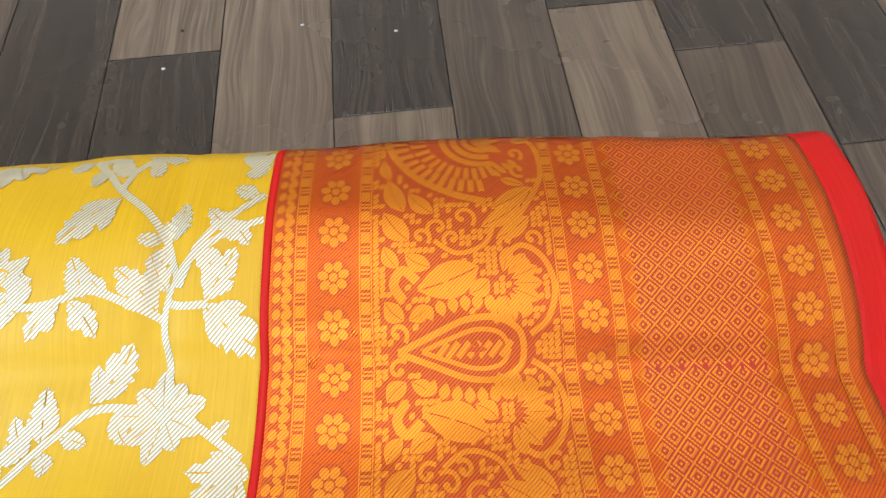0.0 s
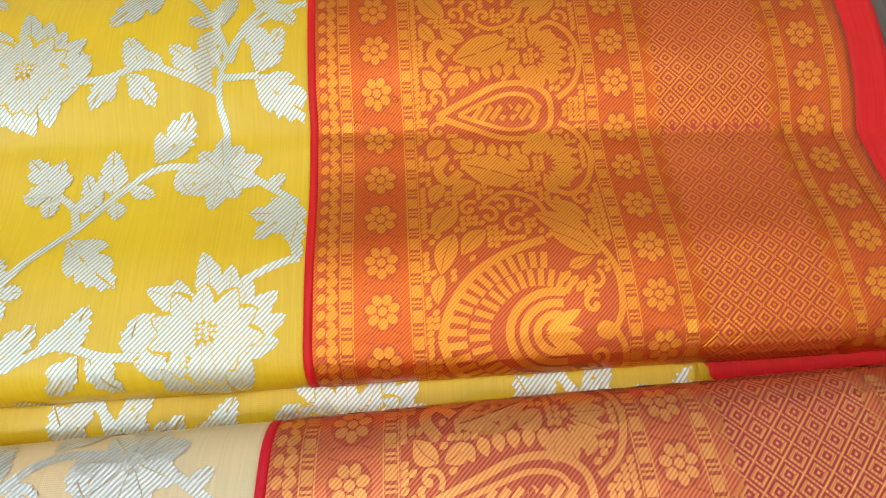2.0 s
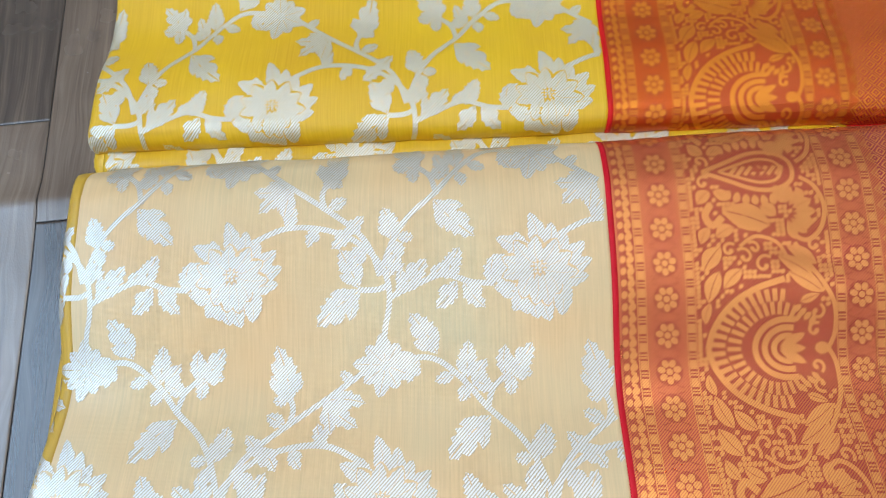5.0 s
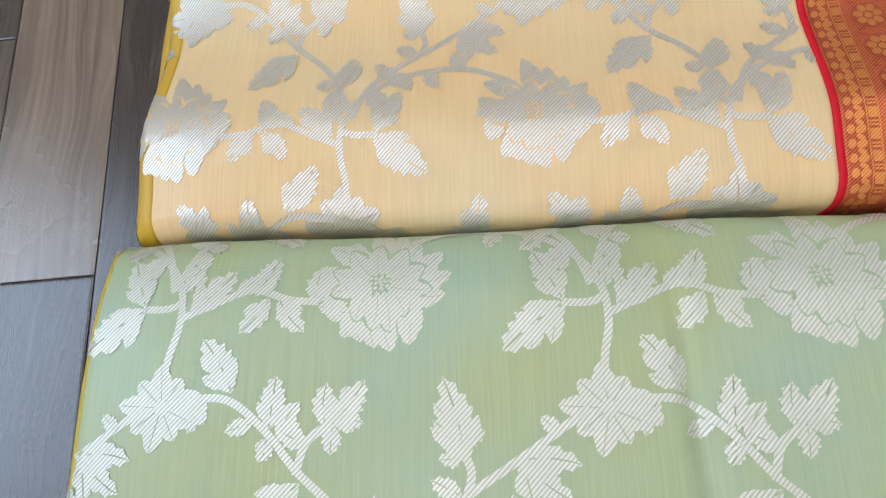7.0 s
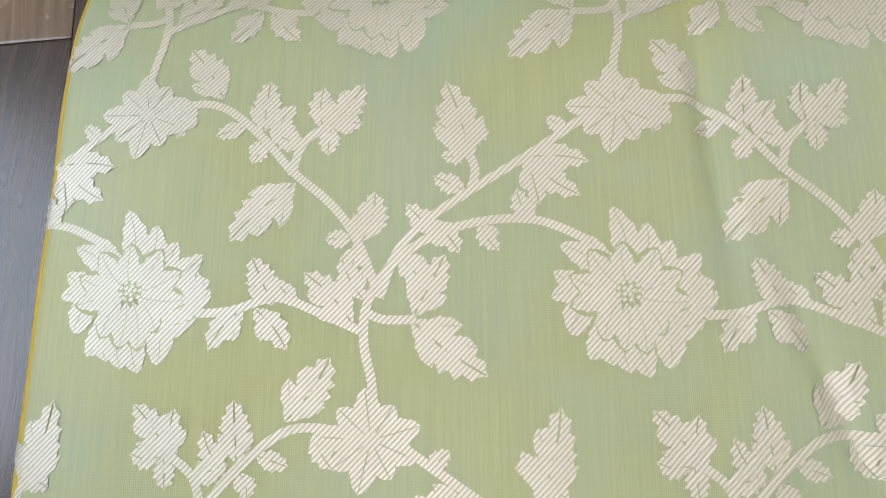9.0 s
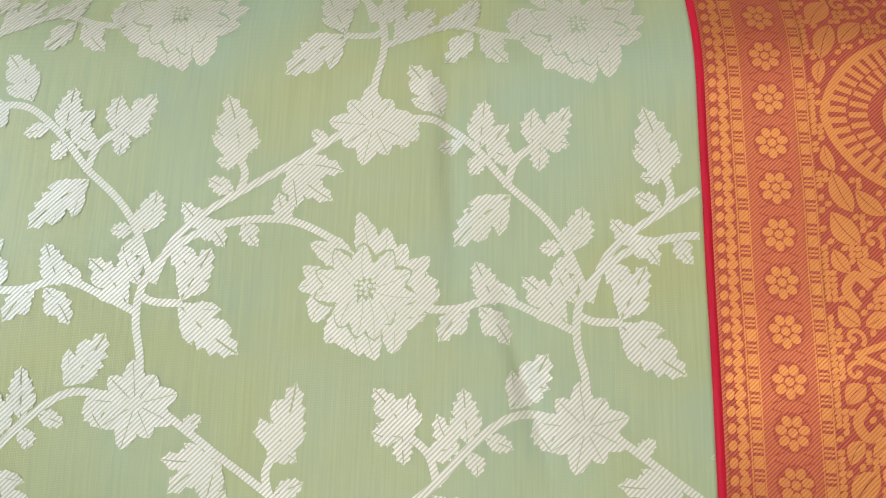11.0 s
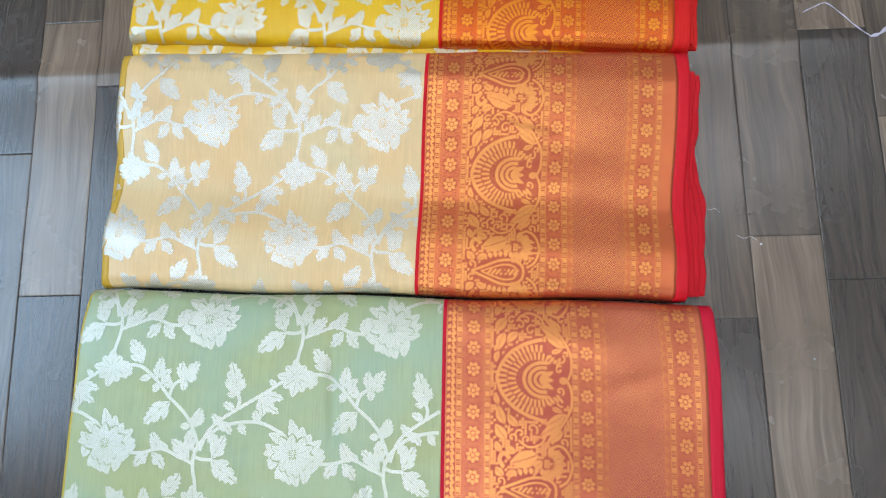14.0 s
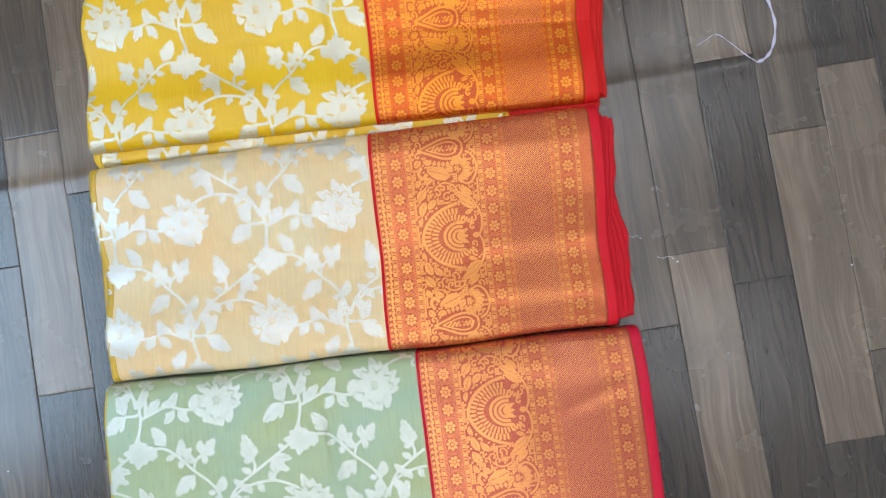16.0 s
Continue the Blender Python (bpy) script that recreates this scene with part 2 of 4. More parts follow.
# ---------------------------------------------------------------- sarees
class Saree:
    """Folded saree: a puffy cushion of cloth. Cloth coordinates: x to the side, a along the fold;
    past the rolled edges the cloth turns down and goes on."""

    def __init__(self, name, x_left, x_right, back, front, top, hump, r_edge, r_left, base):
        self.name, self.xl, self.xr, self.back, self.front = name, x_left, x_right, back, front
        self.top, self.hump, self.r, self.rl, self.base = top, hump, r_edge, r_left, base

    def point(self, x, a, lift=0.0):
        q = self._raw(x, a)
        if lift:
            e = 0.0012
            n = (self._raw(x + e, a) - self._raw(x - e, a)).cross(self._raw(x, a + e) - self._raw(x, a - e))
            if n.length > 0:
                q = q + n.normalized() * lift
        return q

    def _raw(self, x, a):
        f, b = self.front(x), self.back(x)
        rf, rb = self.r
        y, drop = a, 0.0
        if a < f + rf:
            th = (f + rf - a) / rf
            if th < math.pi / 2:
                y, drop = f + rf - rf * math.sin(th), rf * (1 - math.cos(th))
            else:
                y, drop = f, rf + (th - math.pi / 2) * rf
        elif a > b - rb:
            th = (a - b + rb) / rb
            if th < math.pi / 2:
                y, drop = b - rb + rb * math.sin(th), rb * (1 - math.cos(th))
            else:
                y, drop = b, rb + (th - math.pi / 2) * rb
        xl = self.xl(y)
        px = x + xl * max(0.0, 1 - x / 0.2)
        if x < self.rl:
            th = (self.rl - x) / self.rl
            if th < math.pi / 2:
                px, d2 = xl + self.rl - self.rl * math.sin(th), self.rl * (1 - math.cos(th))
            else:
                px, d2 = xl, self.rl + (th - math.pi / 2) * self.rl
            drop = max(drop, d2) + 0.35 * min(drop, d2)
        soft = noise.noise(Vector((px * 16, y * 20, self.top * 400))) * 0.0013 + noise.noise(Vector((px * 46, y * 40, self.top * 900))) * 0.00028
        for d, k in ((a - f, 3.0), (b - a, 8.0)):
            soft += 0.0016 * math.exp(-(d / 0.016) ** 2) * noise.noise(Vector((px * 38 + k, self.top * 700, y * 6)))
        z = self.top + self.hump(px, y) + soft - drop
        return Vector((px, y, max(z, self.base)))


class Weave:
    """Collects flat motif shapes in cloth coordinates and lays them on a saree."""

    def __init__(self, clip=None):
        self.v, self.f, self.lift, self.clip = [], [], [], clip

    def _ok(self, pts):
        if not self.clip:
            return True
        x0, x1, a0, a1 = self.clip
        return all(x0 <= p[0] <= x1 and a0 <= p[1] <= a1 for p in pts)

    def poly(self, pts, lift):
        if not self._ok(pts):
            return
        i = len(self.v)
        self.v += pts
        self.lift += [lift] * len(pts)
        self.f.append(tuple(range(i, i + len(pts))))

    def grid(self, rows, lift):
        for r0, r1 in zip(rows, rows[1:]):
            for k in range(len(r0) - 1):
                self.poly([r0[k], r0[k + 1], r1[k + 1], r1[k]], lift)

    def rect(self, x0, x1, a0, a1, lift, step=0.006):
        nx, na = max(1, round((x1 - x0) / step)), max(1, round((a1 - a0) / step))
        self.grid([[(x0 + (x1 - x0) * i / nx, a0 + (a1 - a0) * j / na) for i in range(nx + 1)] for j in range(na + 1)], lift)

    def disc(self, x, a, rx, ra, lift, n=12, rot=0.0):
        c, s = math.cos(rot), math.sin(rot)
        at = lambda k, t: (x + k * (c * rx * math.cos(t) - s * ra * math.sin(t)), a + k * (s * rx * math.cos(t) + c * ra * math.sin(t)))
        ts = [2 * math.pi * k / n for k in range(n)]
        if max(rx, ra) < 0.004:
            self.poly([at(1, t) for t in ts], lift)
            return
        self.poly([at(0.34, t) for t in ts], lift)
        for k in range(n):
            t0, t1 = ts[k], ts[(k + 1) % n]
            self.poly([at(0.34, t0), at(0.68, t0), at(0.68, t1), at(0.34, t1)], lift)
            self.poly([at(0.68, t0), at(1, t0), at(1, t1), at(0.68, t1)], lift)

    def strip(self, pts, w, lift, taper=0.0):
        """A band of width w along a smoothed line."""
        pts = smooth_line(pts)
        rows = []
        m = len(pts) - 1
        for k, p in enumerate(pts):
            q0, q1 = pts[max(0, k - 1)], pts[min(m, k + 1)]
            dx, da = q1[0] - q0[0], q1[1] - q0[1]
            d = math.hypot(dx, da) or 1.0
            ww = w / 2 * (1 - taper * k / m)
            rows.append([(p[0] - da / d * ww, p[1] + dx / d * ww), (p[0] + da / d * ww, p[1] - dx / d * ww)])
        self.grid(rows, lift)

    def leaf(self, base, tip, w, lift, teeth=0.0, bend=0.0, n=9, belly=0.75, slit=0.035):
        """A leaf or petal with a lobed edge and a slit along its midrib."""
        dx, da = tip[0] - base[0], tip[1] - base[1]
        d = math.hypot(dx, da)
        ux, ua = dx / d, da / d
        sides = ([], [])
        for k in range(n + 1):
            t = k / n
            half = w / 2 * math.sin(math.pi * t ** belly) ** 0.75 * (1 + teeth * (1 if k % 2 else -1)) if 0 < k < n else 0.0
            cx, ca = base[0] + dx * t - ua * bend * math.sin(math.pi * t), base[1] + da * t + ux * bend * math.sin(math.pi * t)
            gap = min(half * 0.5, w * slit)
            sweep = teeth * d * 0.22 if k % 2 and 0 < k < n else 0.0
            for side, sg in zip(sides, (1, -1)):
                side.append([(cx - ua * sg * gap, ca + ux * sg * gap), (cx - ua * sg * half + ux * sweep, ca + ux * sg * half + ua * sweep)])
        for side in sides:
            self.grid(side, lift)

    def mesh(self, name, saree):
        vs = [saree.point(p[0], p[1], 0.0001 + l) for p, l in zip(self.v, self.lift)]
        return mesh_of(name, vs, self.f, self.v, smooth=True)


def smooth_line(pts, sub=5):
    """Catmull-Rom through the points."""
    if len(pts) < 3:
        return [tuple(pts[0][i] + (pts[1][i] - pts[0][i]) * k / sub for i in (0, 1)) for k in range(sub + 1)]
    p = [pts[0], *pts, pts[-1]]
    out = []
    for k in range(1, len(p) - 2):
        for j in range(sub):
            t = j / sub
            out.append(tuple(0.5 * (2 * p[k][i] + (p[k + 1][i] - p[k - 1][i]) * t + (2 * p[k - 1][i] - 5 * p[k][i] + 4 * p[k + 1][i] - p[k + 2][i]) * t * t
                                    + (3 * p[k][i] - p[k - 1][i] - 3 * p[k + 1][i] + p[k + 2][i]) * t ** 3) for i in (0, 1)))
    out.append(pts[-1])
    return out


# the trellis design of the body, one repeat, in millimetres from the big flower's centre; every other row is its mirror image
PERIOD_X, PERIOD_A = 0.187, 0.2560
STEMS = (
    ((13, 21), (32, 29), (52, 29), (72, 23), (88, 11), (96, -3), (97, -18), (94, -32), (93, -46)),
    ((97, -14), (115, -6), (130, -1), (147, -6), (160, -7)),
    ((86, -53), (60, -71), (36, -87), (18, -100), (8, -112), (2, -129)),
    ((97, -53), (112, -49), (126, -51), (142, -64), (154, -78), (170, -92), (180, -106), (188, -126)),
    ((154, -80), (158, -67), (168, -59)),
    ((36, -87), (38, -78), (34, -68)),
    ((97, -6), (90, -9), (78, -9)),
)
# leaves of each stem: root, tip and breadth
ARC_LEAVES = ((54, 29, 47, 17, 8), (70, 23, 82, 36, 9), (34, 29, 40, 42, 9), (80, -9, 52, -30, 17), (79, -8, 67, 16, 13), (97, -2, 106, 16, 9))
CHAIN_LEAVES = ((101, -11, 120, 9, 13), (131, -4, 140, 15, 12), (138, -5, 125, -21, 11), (142, -5, 155, -21, 11), (122, -4, 131, 6, 8),
                (159, -9, 161, 10, 10), (161, -6, 178, 5, 11), (160, -9, 178, -14, 9))
SPRAY_LEAVES = ((36, -75, 27, -40, 15), (34, -66, 23, -58, 9), (35, -70, 25, -73, 8), (33, -63, 44, -62, 9), (34, -87, 22, -81, 9),
                (58, -73, 82, -75, 11), (58, -74, 78, -89, 11), (58, -73, 62, -93, 10), (20, -99, 32, -112, 10), (9, -111, 22, -124, 11), (74, -63, 66, -56, 7))
VINE_LEAVES = ((125, -47, 109, -23, 15), (142, -62, 144, -39, 12), (146, -66, 155, -50, 9), (114, -50, 107, -64, 9), (135, -59, 123, -63, 8),
               (141, -65, 138, -75, 8), (156, -83, 131, -107, 16), (159, -68, 145, -62, 10), (166, -61, 166, -42, 10), (167, -61, 182, -41, 12),
               (169, -60, 168, -72, 9), (170, -60, 182, -59, 9), (182, -107, 187, -87, 13), (178, -106, 168, -106, 8), (181, -108, 176, -119, 8))


def flower(w, line, x, a, k=1.0):
    """A lotus-like bloom seen from the side: petals fan up and out, the lower ones hang; outlines in the ground colour, and a seed head."""
    rnd = random.Random(7)
    for ring, count, r0, r1, wd, lift in ((0, 17, 0.007, 0.0335, 0.0104, 0.00018), (1, 11, 0.0025, 0.0220, 0.0094, 0.00034)):
        for i in range(count):
            t = 2 * math.pi * (i + 0.5 * ring) / count + 0.2
            ln = r1 * (1 + (0.17 - 0.09 * ring) * rnd.uniform(-1, 1))
            ex, ea = math.cos(t), math.sin(t)
            hang = 0.62 if ea < -0.25 else 1.0
            p0 = (x + ex * r0 * k * (1.9 if hang < 1 else 1.0), a + ea * r0 * k)
            p1 = (x + ex * ln * k * (hang if hang < 1 else 1.02), a + ea * ln * k * (1.0 if hang < 1 else 0.92))
            if ring:
                line.leaf(p0, (p1[0] + ex * 0.001, p1[1] + ea * 0.001), (wd + 0.0009) * k, lift - 0.00006 + 0.00002 * (i % 2), 0.0, 0.0, 9, 1.25, 0.0)
            w.leaf(p0, p1, (wd + 0.0006 * (1 - ring)) * k, lift + 0.00002 * (i % 2), 0.07, rnd.choice((-1, 1)) * (0.0026 - 0.0014 * ring), 10, 0.95 if hang == 1.0 else 1.2, 0.012)
    line.disc(x, a + 0.002, 0.0050 * k, 0.0040 * k, 0.00040, 14)
    for n, rr in ((9, 0.0042), (5, 0.0021)):
        for i in range(n):
            t = 2 * math.pi * i / n
            w.disc(x + rr * math.cos(t) * k, a + 0.002 + rr * 0.86 * math.sin(t) * k, 0.0010 * k, 0.0009 * k, 0.00046, 8)
    w.disc(x, a + 0.002, 0.0009 * k, 0.0012 * k, 0.00046, 8)


def small_flower(w, x, a):
    for i, ln in enumerate((0.0185, 0.015, 0.019, 0.0165, 0.0205, 0.017, 0.0195, 0.0155, 0.018)):
        t = 2 * math.pi * i / 9 + 0.3
        w.leaf((x + 0.0015 * math.cos(t), a + 0.0015 * math.sin(t)), (x + ln * math.cos(t), a + ln * math.sin(t)), 0.0092, 0.0003 + 0.00003 * (i % 3), 0.06, 0.0, 8, 1.2, 0.02)
    w.disc(x, a, 0.0034, 0.0034, 0.00042, 8)


def lobed_leaf(w, base, tip, width, lift, bend):
    """A leaf with a toothed edge; the broad ones carry a pair of side lobes."""
    w.leaf(base, tip, width * 0.86, lift, 0.2, bend, 13 if width > 0.012 else 9, 0.85, 0.03)
    dx, da = tip[0] - base[0], tip[1] - base[1]
    d, at = math.hypot(dx, da), math.atan2(da, dx)
    for k, (t, ln, spread) in enumerate(((0.12, 0.46, 0.66), (0.42, 0.36, 0.52)) if width > 0.0115 else ((0.2, 0.46, 0.6),)):
        for sg in (-1, 1):
            p = (base[0] + dx * t, base[1] + da * t)
            q = at + sg * spread
            w.leaf(p, (p[0] + d * ln * math.cos(q), p[1] + d * ln * math.sin(q)), width * 0.42, lift + 0.00003 * (k + 1) + 0.00001 * sg, 0.08, 0.0, 7, 0.95, 0.02)


def trellis(saree, body, silver, ground, anchor, clip):
    """The silver vines and flowers over the body of a saree. Each bloom, stem and leaf is a part."""
    ax, aa = anchor

    def put(name, w, mat):
        if w.f:
            part(name, w.mesh(name, saree), mat, body)

    for j in range(-3, 5):
        for i in range(-4, 6):
            m = -1 if j % 2 else 1
            fx = ax + i * PERIOD_X + (PERIOD_X / 2 if j % 2 else 0.0)
            fa = aa + j * PERIOD_A / 2
            if not (clip[0] - 0.23 < fx < clip[1] + 0.23 and clip[2] - 0.05 < fa < clip[3] + 0.14):
                continue
            at = lambda p, q: (fx + m * p * 0.001, fa + q * 0.001)
            w, line = Weave(clip), Weave(clip)
            flower(w, line, fx, fa)
            put("flower_motif", w, silver)
            put("flower_outline", line, ground)
            for path in STEMS:
                w = Weave(clip)
                w.strip([at(p, q) for p, q in path], 0.0034, 0.00014)
                put("vine_stem", w, silver)
            for table in (ARC_LEAVES, CHAIN_LEAVES, SPRAY_LEAVES, VINE_LEAVES):
                for n, (x0, a0, x1, a1, wd) in enumerate(table):
                    w = Weave(clip)
                    lobed_leaf(w, at(x0, a0), at(x1, a1), wd * 0.00102, 0.00022 + 0.00004 * (n % 3), 0.0014 * (n % 3 - 1))
                    put("leaf_motif", w, silver)
            w = Weave(clip)
            small_flower(w, *at(94, -53))
            put("blossom_motif", w, silver)


# ---- border design: bands across, from the join with the body (offsets in metres)
def rosette_row(red, gold, x, a0, a1, phase, r=0.0078, pitch=0.0205):
    a = a0 + (phase % pitch)
    while a < a1:
        red.disc(x, a, r, r * 1.06, 0.00018, 18)
        for i in range(7):
            t = 2 * math.pi * i / 7 + 0.25
            gold.disc(x + 0.60 * r * math.cos(t), a + 0.64 * r * math.sin(t), r * 0.31, r * 0.255, 0.00034, 9, t)
        gold.disc(x, a, r * 0.25, r * 0.25, 0.00036, 9)
        for s in (-1, 1):
            for d in (-1, 1):
                red.poly([(x + s * r * 0.98, a + pitch / 2 + d * 0.0006), (x + s * r * 0.45, a + pitch / 2 + d * 0.0021), (x + s * r * 0.45, a + pitch / 2 + d * 0.0027), (x + s * r * 0.98, a + pitch / 2 + d * 0.0016)], 0.0002)
        a += pitch


def ladder(red, gold, x, a0, a1, w=0.0052, pitch=0.0102):
    red.rect(x - w / 2, x + w / 2, a0, a1, 0.00014, 0.0052)
    for s in (-1, 1):
        gold.rect(x + s * w * 0.5 - 0.0003, x + s * w * 0.5 + 0.0003, a0, a1, 0.0002, 0.006)
    a = a0 + 0.003
    while a < a1:
        gold.rect(x - w * 0.4, x + w * 0.4, a - pitch * 0.25, a + pitch * 0.25, 0.0003)
        for d in (0.42, 0.58):
            gold.rect(x - w * 0.4, x + w * 0.4, a + pitch * d - 0.00045, a + pitch * d + 0.00045, 0.0003)
        a += pitch


def hook_row(red, gold, x, a0, a1, pitch=0.0068):
    red.rect(x - 0.0045, x + 0.0045, a0, a1, 0.00014, 0.0045)
    a = a0 + 0.002
    while a < a1:
        gold.disc(x + 0.0017, a, 0.0027, 0.0020, 0.0003, 8, 0.6)
        gold.disc(x + 0.0014, a + pitch * 0.48, 0.0021, 0.0013, 0.0003, 8, -0.5)
        gold.disc(x - 0.0026, a + 0.0002, 0.0018, 0.0024, 0.00032, 8, -0.4)
        a += pitch


def diamond_field(red, gold, x0, x1, a0, a1, p=0.0094):
    """Red ground with a gold lattice and a gold lozenge with a red eye in each cell."""
    nx = round((x1 - x0) / p)
    px, pa = (x1 - x0) / nx, p * 1.06
    red.rect(x0 + px * 0.42, x1 - px * 0.42, a0, a1, 0.00012, 0.0052)
    na = int((a1 - a0) / pa)
    ring = [(1, 0), (0, 1), (-1, 0), (0, -1)]
    for row in range(2 * na):
        for k in range(nx + 1):
            cx, ca = x0 + px * (k + (0.5 if row % 2 else 0.0)), a0 + pa * row / 2
            if not x0 + px * 0.3 < cx < x1 - px * 0.3:
                continue
            for o, i in ((0.532, 0.448), (0.335, 0.195), (0.075, 0.0)):
                for q in range(4):
                    (c1, s1), (c2, s2) = ring[q], ring[(q + 1) % 4]
                    gold.poly([(cx + o * px * c1, ca + o * pa * s1), (cx + o * px * c2, ca + o * pa * s2), (cx + i * px * c2, ca + i * pa * s2), (cx + i * px * c1, ca + i * pa * s1)], 0.00024 + 0.00003 * (row % 2))


def scroll(gold, x, a, r, turn, flip, w=0.0019):
    pts = [(x + flip * r * (1 - t * 0.8) * math.cos(turn + t * 5.0), a + r * (1 - t * 0.8) * math.sin(turn + t * 5.0)) for t in (k / 9 for k in range(10))]
    gold.strip(pts, w, 0.00036)
    gold.disc(pts[-1][0], pts[-1][1], w * 0.8, w * 0.8, 0.00039, 8)


def bar(gold, x, a, ang, r0, r1, w, squash=1.0):
    """A straight dash that points away from (x, a)."""
    c, sn = math.cos(ang), math.sin(ang) * squash
    gold.strip([(x + r0 * c, a + r0 * sn), (x + r1 * c, a + r1 * sn)], w, 0.00034)


def heart_medallion(gold, x, a):
    """A heart that points to the body: a thick rim, rings of dashes, nested arches and a bud. x is the join with the body."""
    for s in (-1, 1):
        gold.strip([(x + p * 0.001, a + s * q * 0.001) for p, q in ((53, 0), (57, 12), (67, 25), (82, 34), (98, 39))], 0.0036, 0.00036)
        scroll(gold, x + 0.114, a + s * 0.010, 0.0045, s * 1.0, 1)
        scroll(gold, x + 0.115, a + s * 0.020, 0.0048, s * 2.0, -1)
        gold.leaf((x + 0.106, a + s * 0.026), (x + 0.117, a + s * 0.030), 0.005, 0.00034, 0.0, 0.0, 6)
    for r0, r1, n, lo, hi, sq in ((0.0265, 0.0335, 24, 0.46, 1.54, 1.0), (0.0185, 0.0255, 25, 0.30, 1.70, 1.03)):
        for k in range(n):
            ang = math.pi * (lo + (hi - lo) * k / (n - 1))
            tip = 1 + 0.13 * max(0.0, -math.cos(ang)) ** 6
            bar(gold, x + 0.0925, a, ang, r0 * tip, r1 * tip, 0.0028 if n == 24 else 0.0025, sq)
    for r0, w in ((0.0165, 0.0034), (0.0118, 0.0034), (0.0072, 0.0032)):
        arch = [math.pi * (0.42 + 1.16 * k / 8) for k in range(9)]
        gold.strip([(x + 0.0985 + r0 * 1.15 * math.cos(t), a + r0 * math.sin(t)) for t in arch], w, 0.00037)
    for s in (-1, 0, 1):
        gold.leaf((x + 0.0935, a + s * 0.001), (x + 0.1085, a + s * 0.0085), 0.0052, 0.0004 + 0.00002 * s, 0.0, 0.0, 7, 1.1, 0.0)
    for k in range(4):
        for s in (-1, 1):
            gold.leaf((x + 0.102 + 0.0028 * k, a + s * (0.020 - 0.0022 * k)), (x + 0.1065 + 0.0028 * k, a + s * (0.0245 - 0.0022 * k)), 0.0033, 0.00035, 0.0, 0.0, 5, 1.0, 0.0)
    gold.disc(x + 0.1175, a, 0.0042, 0.0036, 0.00038, 10)


def eye_medallion(red, gold, x, a):
    """A drop that points to the body, with a double rim and a row of petals round it."""
    for s in (-1, 1):
        gold.strip([(x + p * 0.001, a + s * q * 0.001) for p, q in ((57, 0), (72, 6), (86, 11.5), (99, 12), (108, 7), (110, 0))], 0.0027, 0.00036)
        gold.strip([(x + p * 0.001, a + s * q * 0.001) for p, q in ((67, 0), (78, 4), (90, 7.5), (100, 6), (104, 0))], 0.0019, 0.00036)
        for k in range(9):
            t = k / 8
            px, pa = x + 0.072 + 0.038 * t, a + s * (0.0085 + 0.0065 * math.sin(math.pi * min(1.0, 0.15 + t * 0.72)))
            gold.leaf((px, pa), (px + 0.007 * (t - 0.42), pa + s * 0.0068), 0.0047, 0.00034, 0.0, 0.0, 6, 1.2, 0.0)
    for k in range(7):
        gold.strip([(x + 0.073 + 0.0045 * k, a - 0.0028), (x + 0.078 + 0.0045 * k, a + 0.0028)], 0.0024, 0.00033)
    red.disc(x + 0.090, a, 0.0045, 0.0011, 0.0005, 8)
    red.disc(x + 0.090, a, 0.0013, 0.0030, 0.00051, 8)


def bird_scrollwork(gold, x, c, s):
    """From a heart at c to the next drop: leaves, scrolls and a bird with a fan tail; s is the side it lies on."""
    at = lambda p, q: (x + p * 0.001, c + s * q * 0.001)
    for path, w in ((((121, 0), (125, 9), (125, 24), (119, 37), (111, 49), (106, 60)), 0.0026),
                    (((103, 67), (112, 61), (121, 67), (125, 80), (121, 93), (113, 99)), 0.0026),
                    (((66, 76), (60, 71), (56, 77), (60, 84)), 0.0042), (((74, 58), (84, 64), (96, 60), (101, 50)), 0.0022)):
        gold.strip([at(p, q) for p, q in path], w, 0.00037)
    for x0, a0, x1, a1, wd in ((100, 43, 119, 31, 8), (95, 52, 114, 40, 8), (101, 58, 117, 47, 7), (54, 26, 61, 44, 8), (52, 44, 63, 58, 9), (63, 34, 74, 45, 7),
                               (52, 14, 55, 26, 5), (66, 80, 93, 70, 14), (61, 64, 72, 70, 7), (52, 60, 58, 70, 6), (52, 84, 60, 92, 7), (62, 92, 70, 86, 6), (88, 82, 97, 76, 7)):
        gold.leaf(at(x0, a0), at(x1, a1), wd * 0.00115, 0.00035, 0.0, 0.001 * s, 8, 1.1, 0.02)
    for k in range(8):
        t = math.pi * (-0.42 + 0.98 * k / 7)
        gold.leaf(at(102 + 5 * math.cos(t), 78 + 5 * math.sin(t)), at(102 + 18 * math.cos(t), 78 + 17 * math.sin(t)), 0.0062, 0.00036, 0.0, 0.0, 7, 1.3, 0.02)
    for px, pa, r, f in ((87, 47, 6.0, 1), (76, 52, 5.4, -1), (68, 56, 4.6, 1), (82, 57, 4.2, -1), (57, 97, 4.6, 1), (117, 58, 4.6, 1), (113, 70, 3.6, -1)):
        scroll(gold, *at(px, pa), r * 0.001, 0.8 * s, f)


